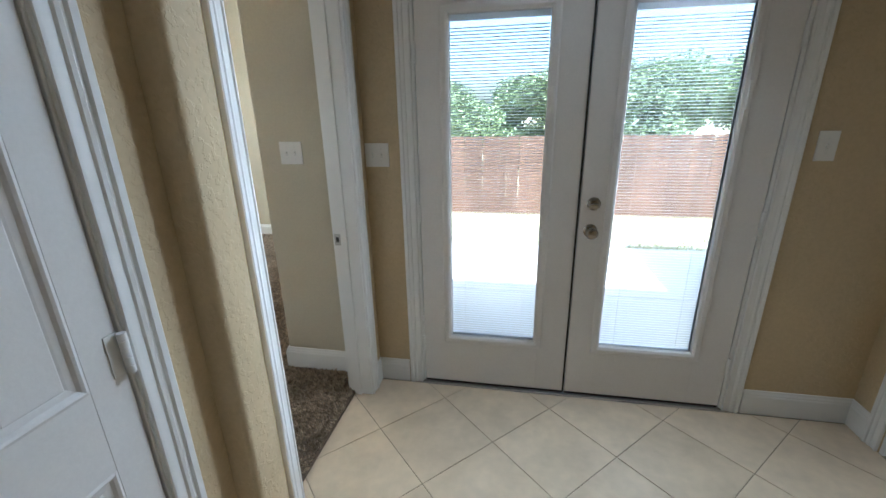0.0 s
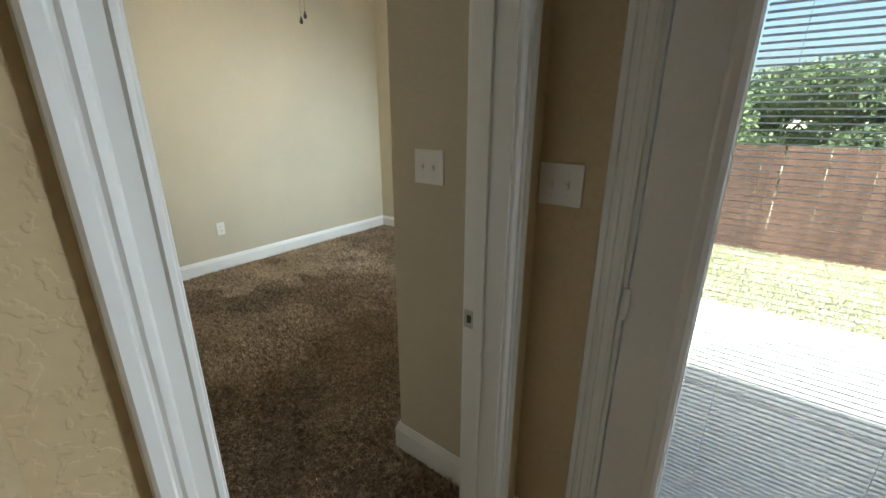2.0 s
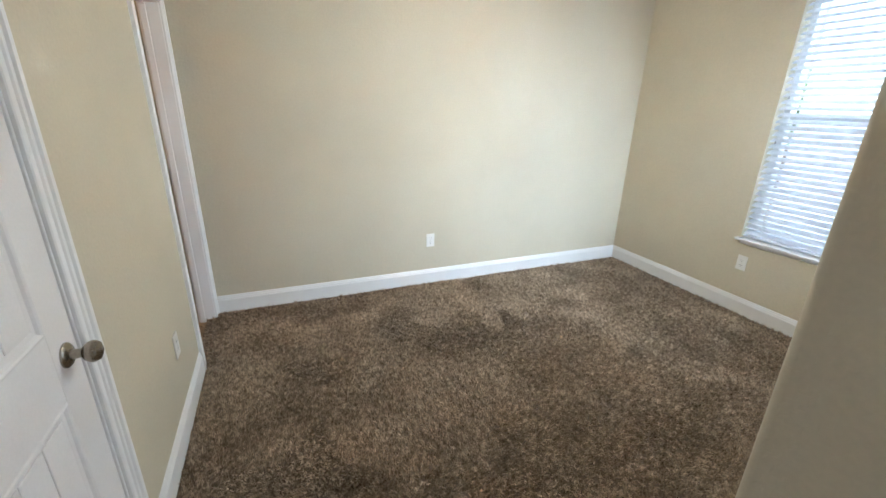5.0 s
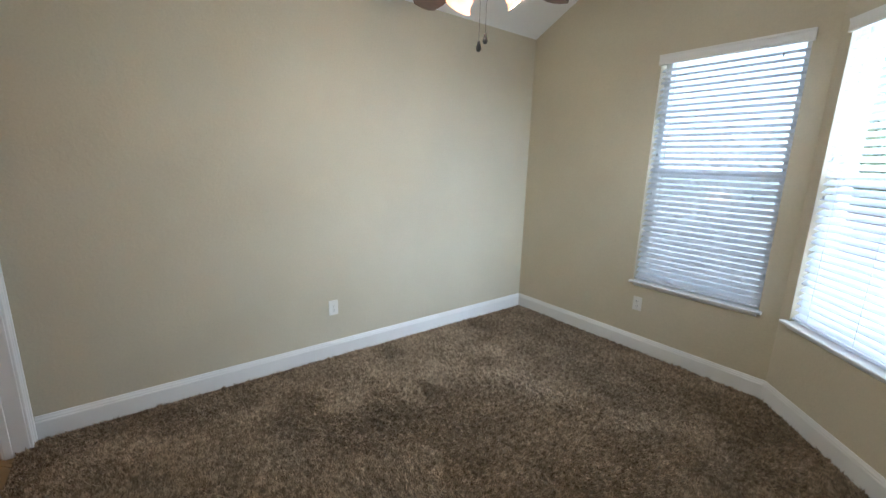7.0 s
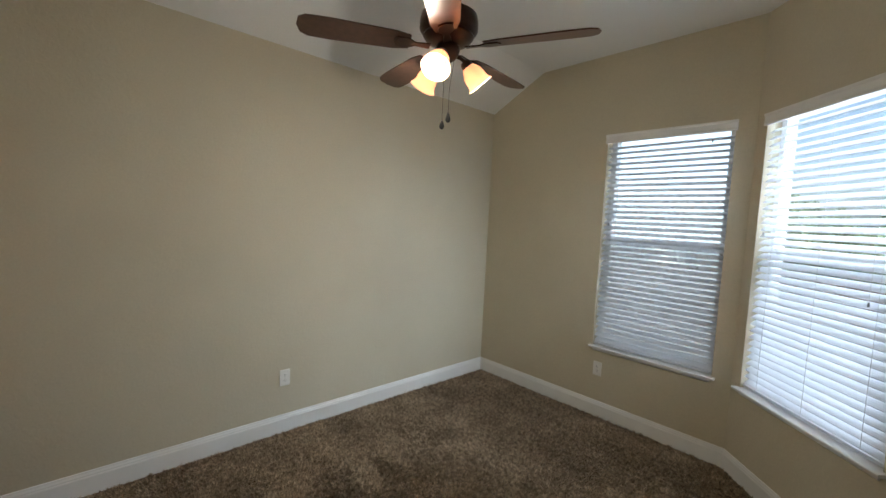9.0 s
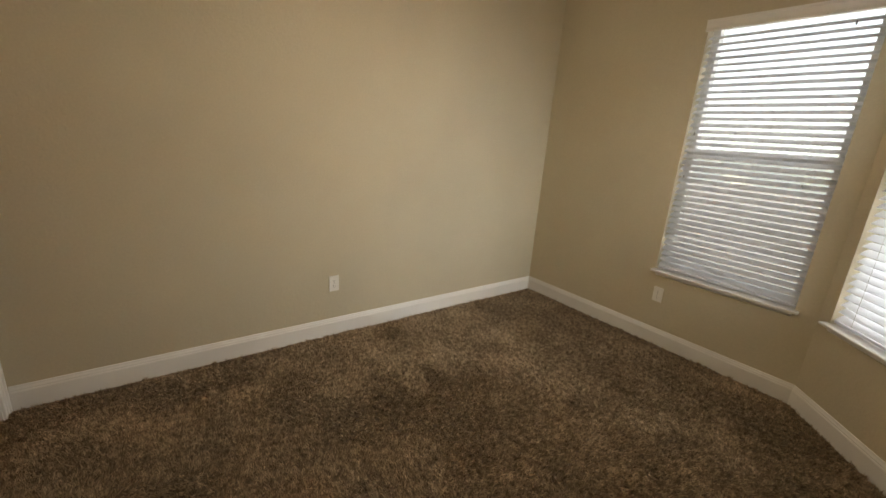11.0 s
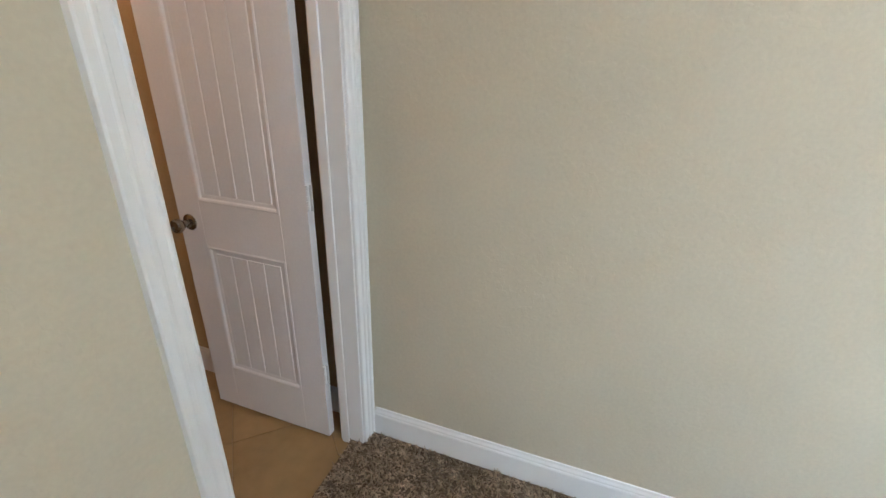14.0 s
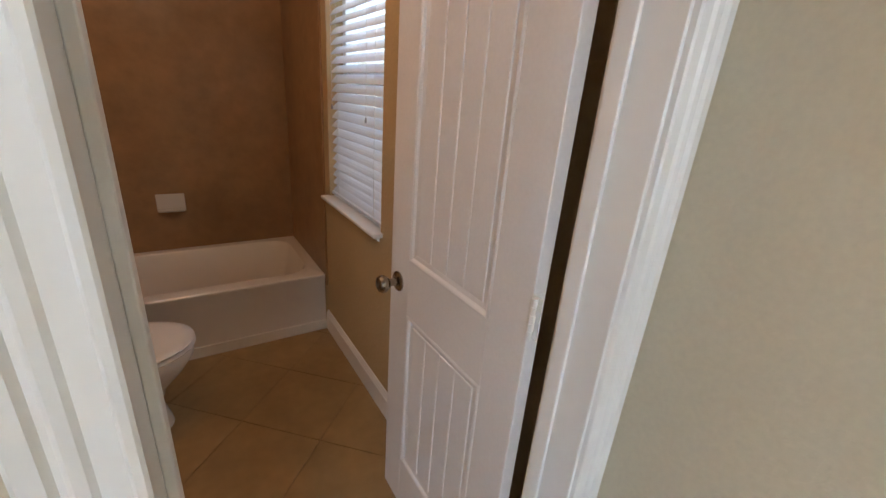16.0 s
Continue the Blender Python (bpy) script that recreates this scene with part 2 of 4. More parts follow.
def tube(bm, points, radius, steps=8):
    """A round rod along points."""
    points = [Vector(p) for p in points]
    rings = []
    for k, p in enumerate(points):
        d = (points[min(k + 1, len(points) - 1)] - points[max(k - 1, 0)]).normalized()
        a = d.orthogonal().normalized()
        b = d.cross(a)
        rr = radius[k] if isinstance(radius, (list, tuple)) else radius
        if rings:
            prev = rings[-1][0].co - points[k - 1]
            a = (prev - d * prev.dot(d)).normalized()
            b = d.cross(a)
        rings.append([bm.verts.new(p + (a * math.cos(2 * math.pi * i / steps) + b * math.sin(2 * math.pi * i / steps)) * rr) for i in range(steps)])
    for lo, hi in zip(rings, rings[1:]):
        for i in range(steps):
            bm.faces.new((lo[i], lo[(i + 1) % steps], hi[(i + 1) % steps], hi[i]))
    bm.faces.new(rings[0][::-1])
    bm.faces.new(rings[-1])
    return bm


def mesh_of(name, bm, mat, smooth=False):
    bmesh.ops.recalc_face_normals(bm, faces=bm.faces)
    me = bpy.data.meshes.new(name)
    bm.to_mesh(me)
    bm.free()
    me.materials.append(mat)
    if smooth:
        me.polygons.foreach_set("use_smooth", [True] * len(me.polygons))
        me.set_sharp_from_angle(angle=radians(38))
    return me


def part(name, bm, mat, parent, label="", smooth=False):
    ob = new(name, mesh_of(name, bm, mat, smooth))
    ob.parent = parent
    if label:
        ob["label"] = label
    return ob


def thing(name, m, label, category, group="", kind=""):
    ob = new(name)
    ob.empty_display_size = 0.1
    ob.matrix_world = m
    return tagged(ob, label, category, group, kind)


def setting(name, bm, mat, label="", category="", smooth=False):
    return tagged(new(name, mesh_of(name, bm, mat, smooth)), label, category, "", "structure")


def piece(name, me, parent, loc, rot=(0, 0, 0)):
    ob = new(name, me)
    ob.parent = parent
    ob.location, ob.rotation_euler = loc, rot
    return ob


# ---- plan ----
XW, YN, YS, YS2 = -4.245, 4.685, 0.845, 0.725      # bedroom: west face, north face, south wall's two faces
XE, YB = -1.22, 3.885                              # bedroom: east face, end of the slanted bay wall
YH, XHE = 1.965, 1.63                              # hall: glazed wall's face, east face
XD, XD2 = -0.762, -0.888                             # wall with the bedroom doorway: its two faces
XHW = -0.765                                       # hall: west face
XBW, YBS = -4.30, -1.89                            # bathroom: west and south faces
DOOR_Y0, DOOR_Y1, DOOR_H = 1.057, 1.797, 2.04
BATH_X0, BATH_X1 = -4.162, -3.559
CLO_X0, CLO_X1 = -2.295, -1.60
HALL_Y0, HALL_Y1 = -0.02, 0.585
FR_X0, FR_X1, FR_H = -0.50, 1.065, 2.06
WIN_Z0, WIN_Z1 = 0.605, 2.36
W1_X0, W1_X1 = -3.005, -2.135
BW_Y0, BW_Y1, BW_Z0, BW_Z1 = -1.025, -0.345, 0.885, 2.12
TOP = 3.15


def wall_bm(run, a0, a1, b0, b1, top, holes=(), base=-0.25):
    """A wall that runs along x or y from a0 to a1, between faces b0 and b1, with openings (from, to, sill, head)."""
    bm = bmesh.new()

    def slab(p0, p1, z0, z1):
        if p1 - p0 > 1e-4 and z1 - z0 > 1e-4:
            box(bm, *((p0, b0, z0, p1, b1, z1) if run == "x" else (b0, p0, z0, b1, p1, z1)))

    at = a0
    for h0, h1, s, t in sorted(holes):
        slab(at, h0, base, top)
        slab(h0, h1, base, s)
        slab(h0, h1, t, top)
        at = h1
    slab(at, a1, base, top)
    return bm


wall_west = setting("wall_west", wall_bm("y", YS2, 4.84, -4.40, XW, TOP), M_WALL, "beige painted bedroom wall with a faint plaster texture", "wall")
wall_north = setting("wall_north", wall_bm("x", XW, -2.02, YN, 4.84, TOP, [(W1_X0, W1_X1, WIN_Z0, WIN_Z1)]), M_WALL, "beige painted bedroom wall round a tall window", "wall")
wall_south = setting("wall_south", wall_bm("x", XBW, XD2, YS2, YS, TOP, [(BATH_X0 - 0.02, BATH_X1 + 0.02, -0.25, DOOR_H + 0.02), (CLO_X0 - 0.02, CLO_X1 + 0.02, -0.25, DOOR_H + 0.02)]), M_WALL, "beige painted bedroom wall with two doorways", "wall")
wall_east = setting("wall_east", wall_bm("y", YH + 0.15, YB, XE, XE + 0.15, TOP), M_WALL, "beige painted bedroom wall beside the bay", "wall")

# slanted bay wall, built along x and then turned
BAY = Matrix.Translation((-2.02, YN, 0)) @ Matrix.Rotation(radians(-45), 4, "Z")
bm = wall_bm("x", 0.0, 1.13, 0.0, 0.155, TOP, [(0.085, 0.98, WIN_Z0, WIN_Z1)])
bm.transform(BAY)
wall_bay = setting("wall_bay", bm, M_WALL, "beige painted slanted bay wall round a tall window", "wall")


def rounded_wall(name, x0, y0, x1, y1, top, mat, label, r=0.018):
    """A wall block with bullnose corners."""
    bm = bmesh.new()
    box(bm, x0, y0, -0.25, x1, y1, top)
    edges = [e for e in bm.edges if abs(e.verts[0].co.z - e.verts[1].co.z) > 1]
    bmesh.ops.bevel(bm, geom=edges, offset=r, segments=5, affect="EDGES", profile=0.5)
    return setting(name, bm, mat, label, "wall", smooth=True)


wall_hall_north = setting("wall_hall_north", wall_bm("x", XD2 + 0.002, 1.80, YH, 2.115, TOP, [(FR_X0 - 0.03, FR_X1 + 0.03, -0.25, FR_H + 0.03)]), M_HALL, "beige painted hall wall round the glazed double doors", "wall")
rounded_wall("wall_switch_return", -1.345, YH, XD2 + 0.002, 2.117, TOP, M_WALL, "beige wall stub with a rounded corner in the bedroom")
wall_doorway = setting("wall_doorway", wall_bm("y", 0.88, YH, XD2, XD, TOP, [(DOOR_Y0 - 0.02, DOOR_Y1 + 0.02, -0.25, DOOR_H + 0.02)]), M_HALL, "beige wall with the bedroom doorway", "wall")
rounded_wall("wall_pier", -0.97, 0.768, -0.69, 0.896, TOP, M_HALL, "beige textured wall pier with rounded corners")
wall_hall_west = setting("wall_hall_west", wall_bm("y", -2.6, 0.766, -0.97, XHW, TOP, [(HALL_Y0 - 0.02, HALL_Y1 + 0.02, -0.25, DOOR_H + 0.02)]), M_HALL, "beige hall wall with a closed closet door", "wall")
wall_hall_east = setting("wall_hall_east", wall_bm("y", -2.6, YH, XHE, XHE + 0.12, TOP, [(1.0, 1.77, -0.25, DOOR_H + 0.02)]), M_HALL, "beige hall wall with a white door", "wall")
wall_hall_south = setting("wall_hall_south", wall_bm("x", -0.97, XHE + 0.12, -2.72, -2.6, TOP), M_HALL, "plain beige wall closing the hall", "wall")
wall_bath_west = setting("wall_bath_west", wall_bm("y", -2.0, YS2, -4.45, XBW, TOP, [(BW_Y0, BW_Y1, BW_Z0, BW_Z1)]), M_BATH, "tan bathroom wall round a window", "wall")
wall_bath_south = setting("wall_bath_south", wall_bm("x", XBW, -2.6, -2.0, YBS, TOP), M_SURROUND, "brown wall behind the bathtub", "wall")
wall_bath_east = setting("wall_bath_east", wall_bm("y", YBS, YS2, -2.72, -2.6, TOP), M_BATH, "plain tan wall closing the bathroom", "wall")
wall_closet = setting("wall_closet", wall_bm("x", -2.6, -0.97, -0.12, 0.0, TOP), M_WALL, "plain wall closing the closet", "wall")
bm = boxes((XBW, -2.0, 0.3, XBW + 0.012, -1.10, 2.3), bevel=0.003)
setting("tub_surround", bm, M_SURROUND, "brown waterproof panel above the bathtub", "wall panel")

# ceilings: flat over the bedroom, sloping down to its west wall
XB = -3.67
bm = bmesh.new()
prism(bm, [(XW - 0.1, 2.705 - 0.1 * 0.51), (XB, 3.0), (-1.0, 3.0), (-1.0, 3.3), (XW - 0.1, 3.3)], (0, 0.73, 0), (0, 4.83, 0), (1, 0, 0), (0, 0, 1))
setting("ceiling", bm, M_CEIL, "white vaulted bedroom ceiling with a flat middle", "ceiling")
setting("ceiling_hall", boxes((-0.965, -2.6, 2.74, 1.75, 1.963, 2.9)), M_CEIL, "white flat hall ceiling", "ceiling")
setting("ceiling_bath", boxes((-4.295, -1.885, 2.46, -0.972, 0.723, 2.6)), M_CEIL, "white flat bathroom ceiling", "ceiling")
setting("roof", boxes((-5.2, -3.2, 3.31, 6.0, 2.45, 3.42), (-5.2, 2.45, 3.31, -0.85, 5.5, 3.42)), M_SOFFIT, "roof slab above the rooms", "roof")
setting("soffit", boxes((-0.86, 2.12, 2.62, 6.0, 2.45, 3.305)), M_SOFFIT, "painted eave above the glazed doors", "eave")

# floors
floor = setting("floor", boxes((-0.862, -2.6, -0.25, 1.75, 2.1, -0.016)), M_GROUT, "tiled hall floor laid diagonally with darker grout", "floor")
floor_bath = setting("floor_bath", boxes((XBW, YBS, -0.25, -2.6, 0.79, -0.016)), M_GROUT_BATH, "tiled bathroom floor laid diagonally", "floor")
carpet = setting("carpet", boxes((-4.30, 0.79, -0.25, -0.862, 2.1, 0.004), (-4.30, 2.1, -0.25, -1.1, 4.8, 0.004)), M_CARPET, "brown speckled shag carpet with vacuum marks", "carpet")

# ---- trim ----
CASING = [(0, 0), (0, 0.009), (0.003, 0.012), (0.009, 0.0125), (0.012, 0.0085), (0.030, 0.0085), (0.034, 0.013), (0.042, 0.0145), (0.046, 0.0115), (0.050, 0.0115), (0.054, 0.018), (0.067, 0.0195), (0.071, 0.016), (0.071, 0)]
BASE = [(0, 0), (0.014, 0), (0.014, 0.100), (0.0125, 0.106), (0.0105, 0.109), (0.0105, 0.115), (0.006, 0.125), (0.004, 0.134), (0, 0.136)]


def casing(name, p0, p1, z0, head, out, label, inset=0.006):
    """Moulded casing round a doorway between floor points p0 and p1 on a wall face; out points into the room."""
    top = thing(name, Matrix.Identity(4), label, "door casing", "", "structure")
    p0, p1, out = Vector((*p0, 0)), Vector((*p1, 0)), Vector((*out, 0))
    along = (p1 - p0).normalized()
    up = Vector((0, 0, 1))
    for name_, foot, u in (("casing_leg", p0 - along * inset, -along), ("casing_leg", p1 + along * inset, along)):
        bm = prism(bmesh.new(), CASING, foot + up * z0, foot + up * (head + inset), u, out, 0, 1)
        part(name_, bm, M_TRIM, top)
    bm = prism(bmesh.new(), CASING, p0 - along * inset + up * (head + inset), p1 + along * inset + up * (head + inset), up, out, -1, 1)
    part("casing_head", bm, M_TRIM, top)
    return top


def jamb(name, axis, a0, a1, b0, b1, head, stop, label, floor_z=-0.012):
    """Door lining with a stop strip. It runs along axis from a0 to a1, through the wall from b0 to b1; stop is the strip's middle."""
    top = thing(name, Matrix.Identity(4), label, "door jamb", "", "structure")

    def put(nm, p0, p1, q0, q1, z0, z1):
        part(nm, box(bmesh.new(), *((p0, q0, z0, p1, q1, z1) if axis == "x" else (q0, p0, z0, q1, p1, z1)), bevel=0.0015, segments=1), M_TRIM, top)

    put("jamb_side", a0 - 0.019, a0, b0, b1, floor_z, head + 0.019)
    put("jamb_side", a1, a1 + 0.019, b0, b1, floor_z, head + 0.019)
    put("jamb_head", a0, a1, b0, b1, head, head + 0.019)
    put("door_stop", a0, a0 + 0.009, stop - 0.016, stop + 0.016, floor_z, head)
    put("door_stop", a1 - 0.011, a1, stop - 0.016, stop + 0.016, floor_z, head)
    put("door_stop", a0 + 0.009, a1 - 0.011, stop - 0.016, stop + 0.016, head - 0.011, head)
    return top


def baseboard(name, p, q, out, z0, label="white painted baseboard with a moulded top", ends=(0, 0)):
    p, q, out = Vector((*p, z0)), Vector((*q, z0)), Vector((*out, 0))
    bm = prism(bmesh.new(), BASE, p, q, out, (0, 0, 1), ends[0], ends[1])
    return setting(name, bm, M_TRIM, label, "baseboard")


T = math.tan(radians(22.5))
baseboard("baseboard", (XW, YS + 0.02), (XW, YN), (1, 0), 0.006, ends=(0, -1))
baseboard("baseboard", (XW, YN), (-2.02, YN), (0, -1), 0.006, ends=(1, -T))
d45 = Vector((math.sqrt(0.5), -math.sqrt(0.5)))
baseboard("baseboard", (-2.02, YN), (XE, YB), (-d45.x, -d45.x), 0.006, ends=(T, 0))
baseboard("baseboard", (XE, YB), (XE, 2.12), (-1, 0), 0.006)
baseboard("baseboard", (-1.345, YH), (XD2, YH), (0, -1), 0.006, ends=(-1, 0))
baseboard("baseboard", (-1.345, 2.117), (-1.345, YH), (-1, 0), 0.006, ends=(0, 1))
baseboard("baseboard", (BATH_X1 + 0.08, YS), (CLO_X0 - 0.08, YS), (0, 1), 0.006)
baseboard("baseboard", (CLO_X1 + 0.08, YS), (XD2, YS), (0, 1), 0.006)
baseboard("baseboard", (XD2, DOOR_Y1 + 0.08), (XD2, YH), (-1, 0), 0.006, ends=(0, -1))
baseboard("baseboard", (XD, DOOR_Y1 + 0.08), (XD, YH), (1, 0), -0.012, ends=(0, -1))
baseboard("baseboard", (XD, YH), (FR_X0 - 0.085, YH), (0, -1), -0.012, ends=(1, 0))
baseboard("baseboard", (FR_X1 + 0.085, YH), (XHE, YH), (0, -1), -0.012, ends=(0, -1))
baseboard("baseboard", (XHE, YH), (XHE, 1.85), (-1, 0), -0.012, ends=(1, 0))
baseboard("baseboard", (XBW, YS2), (XBW, -1.11), (1, 0), -0.012)

casing("casing_bedroom_hall", (XD, DOOR_Y0), (XD, DOOR_Y1), -0.012, DOOR_H, (1, 0), "white fluted casing of the bedroom doorway on the hall side")
casing("casing_bedroom", (XD2, DOOR_Y0), (XD2, DOOR_Y1), 0.008, DOOR_H, (-1, 0), "white fluted casing of the bedroom doorway inside the bedroom")
jamb("jamb_bedroom", "y", DOOR_Y0, DOOR_Y1, XD2, XD, DOOR_H, -0.836, "white painted lining of the bedroom doorway")
casing("casing_bath", (BATH_X0, YS), (BATH_X1, YS), 0.008, DOOR_H, (0, 1), "white fluted casing of the bathroom doorway")
jamb("jamb_bath", "x", BATH_X0, BATH_X1 + 0.008, YS2 + 0.012, YS, DOOR_H, 0.764, "white painted lining of the bathroom doorway")
casing("casing_closet", (CLO_X0, YS), (CLO_X1, YS), 0.008, DOOR_H, (0, 1), "white fluted casing of the bedroom closet door")
jamb("jamb_closet", "x", CLO_X0, CLO_X1, YS2, YS, DOOR_H, 0.785, "white painted lining of the closet doorway")
casing("casing_hall_closet", (XHW, HALL_Y0), (XHW, HALL_Y1), -0.012, DOOR_H, (1, 0), "white fluted casing of the hall closet door")
jamb("jamb_hall_closet", "y", HALL_Y0, HALL_Y1, -0.97, XHW, DOOR_H, -0.83, "white painted lining of the hall closet doorway")
casing("casing_hall_east", (XHE, 1.0), (XHE, 1.77), -0.012, DOOR_H, (-1, 0), "white fluted casing of the door across the hall")
jamb("jamb_hall_east", "y", 1.02, 1.75, XHE, XHE + 0.12, DOOR_H, 1.70, "white painted lining across the hall")

# ---- doors ----


def knob(parent, m, label="brushed nickel door knob on a round rose"):
    bm = lathe(bmesh.new(), [(0.0, 0), (0.032, 0), (0.032, 0.004), (0.027, 0.009), (0.013, 0.011), (0.0115, 0.028), (0.0125, 0.034), (0.021, 0.039), (0.0275, 0.050), (0.0280, 0.058), (0.023, 0.068), (0.011, 0.0735), (0.0, 0.074)], m, 28)
    return part("knob", bm, M_NICKEL, parent, label, smooth=True)


def hinge(parent, loc, r=0.0062):
    """Butt hinge: a knuckle of five sections along z and two leaves."""
    x, y, z = loc
    bm = bmesh.new()
    for k in range(5):
        lathe(bm, [(0.0, 0), (r, 0.0004), (r, 0.0172), (0.0, 0.0176)], Matrix.Translation((x, y, z - 0.0445 + k * 0.0178)), 10)
    return part("hinge_knuckle", bm, M_TRIM, parent, "white painted hinge knuckle", smooth=True)


def panel_door(name, m, w, label, mat=M_DOOR, h=2.025, t=0.035, planks=4, st=0.118):
    """Two-panel moulded door with plank-scored panels. Local x from the hinge edge to the latch edge, y is thickness, z up."""
    top = thing(name, m, label, "door")
    zb, zl1, zl0, zt = 0.215, 0.805, 0.985, h - 0.125
    leaf = part("leaf", boxes((0.004, 0.009, 0.004, w - 0.004, t - 0.009, h - 0.004)), mat, top)
    for x0, x1, nm in ((0, st, "stile"), (w - st, w, "stile")):
        part(nm, box(bmesh.new(), x0, 0, 0, x1, t, h, bevel=0.0015, segments=1), mat, top)
    for z0, z1 in ((0, zb), (zl1, zl0), (zt, h)):
        part("rail", boxes((st, 0.0003, z0, w - st, t - 0.0003, z1)), mat, top)
    mould = [(0, 0), (0, 0.009), (0.006, 0.0115), (0.011, 0.009), (0.016, 0.0035), (0.026, 0.0015), (0.030, 0.0)]
    for face_y, out in ((0.009, -1), (t - 0.009, 1)):
        for z0, z1 in ((zb, zl1), (zl0, zt)):
            bm = bmesh.new()
            cs = [(st, z0), (w - st, z0), (w - st, z1), (st, z1)]
            for k in range(4):
                (ax, az), (bx, bz) = cs[k], cs[(k + 1) % 4]
                run = Vector((bx - ax, 0, bz - az)).normalized()
                inward = Vector((-run.z, 0, run.x))
                prism(bm, mould, (ax, face_y, az), (bx, face_y, bz), inward, (0, out, 0), 1, -1)
            part("panel_moulding", bm, mat, top)
            n = planks
            span = (w - 2 * st - 0.06) / n
            for k in range(n):
                x0 = st + 0.03 + k * span
                y0, y1 = sorted((face_y - 0.001 * out, face_y + 0.004 * out))
                part("plank", box(bmesh.new(), x0 + 0.0022, y0, z0 + 0.03, x0 + span - 0.0022, y1, z1 - 0.03, bevel=0.0016, segments=1), mat, top)
    return top


# bedroom door, open past a right angle
bd = panel_door("door_1", pose(XD2 - 0.014, 1.0965, 0.022, 0, 0, 189.6), 0.745, "white two-panel bedroom door standing open with nickel knobs")
knob(bd, pose(0.69, 0, 0.855, 90, 0, 0))
knob(bd, pose(0.69, 0.035, 0.86, -90, 0, 0))
for z in (0.25, 1.04, 1.80):
    hinge(bd, (-0.012, 0.043, z))
    part("hinge_leaf", boxes((-0.0018, 0.006, z - 0.0445, 0.0005, 0.034, z + 0.0445)), M_TRIM, bd, "white painted hinge leaf")
part("latch_plate", boxes((0.7445, 0.006, 0.83, 0.746, 0.029, 0.89), bevel=0.0004), M_STEEL, bd, "steel latch plate")

# bathroom door, open at a right angle into the bathroom
bt = panel_door("door_2", pose(-4.175, 0.694, 0.006, 0, 0, 270), 0.605, "white two-panel bathroom door standing open, scored like planks")
knob(bt, pose(0.55, 0.035, 0.895, -90, 0, 0))
for z in (0.335, 1.06, 1.80):
    hinge(bt, (-0.010, 0.040, z))
    part("hinge_leaf", boxes((-0.002, 0.006, z - 0.0445, 0.0005, 0.034, z + 0.0445)), M_TRIM, bt, "white painted hinge leaf")
    part("hinge_leaf", boxes((-0.024, 0.0315, z - 0.0445, 0.000, 0.0335, z + 0.0445)), M_TRIM, bt, "white painted hinge leaf")

# bedroom closet door, closed
cd = panel_door("door_3", pose(CLO_X1 - 0.003, YS - 0.004, 0.018, 0, 0, 180), CLO_X1 - CLO_X0 - 0.008, "white two-panel closet door, closed, with a nickel knob")
knob(cd, pose(CLO_X1 - CLO_X0 - 0.07, 0, 0.90, 90, 0, 0))

# hall closet door, closed
hd = panel_door("door_4", pose(XHW - 0.003, HALL_Y1 - 0.003, 0.0, 0, 0, 270), HALL_Y1 - HALL_Y0 - 0.006, "white two-panel hall closet door, closed, hinges showing", st=0.075)
hd.matrix_world = pose(XHW - 0.005 - 0.035, HALL_Y1 - 0.003, 0.0, 0, 0, 270)
for z in (0.25, 1.028, 1.80):
    hinge(hd, (0.002, 0.049, z), 0.0085)
    part("hinge_leaf", boxes((0.000, 0.034, z - 0.0445, 0.028, 0.0372, z + 0.0445)), M_TRIM, hd, "white painted hinge leaf")

# door across the hall, closed
ed = panel_door("door_5", pose(XHE + 0.015, 1.747, 0.0, 0, 0, 270), 0.724, "white two-panel door across the hall, closed")

# strike plate in the bedroom doorway
sp = thing("strike_plate", pose(-0.872, DOOR_Y1, 0.888), "small steel strike plate let into the white jamb", "strike plate")
part("plate", boxes((-0.016, -0.0018, -0.029, 0.016, 0.0, -0.013), (-0.016, -0.0018, 0.013, 0.016, 0.0, 0.029), (-0.016, -0.0018, -0.013, -0.008, 0.0, 0.013), (0.008, -0.0018, -0.013, 0.016, 0.0, 0.013)), M_STEEL, sp)
# dark block painted as the hole's inner shade
part("latch_hole", boxes((-0.008, -0.0012, -0.013, 0.008, -0.0004, 0.013)), M_SLOT, sp, "dark latch hole")

# ---- glazed double doors ----


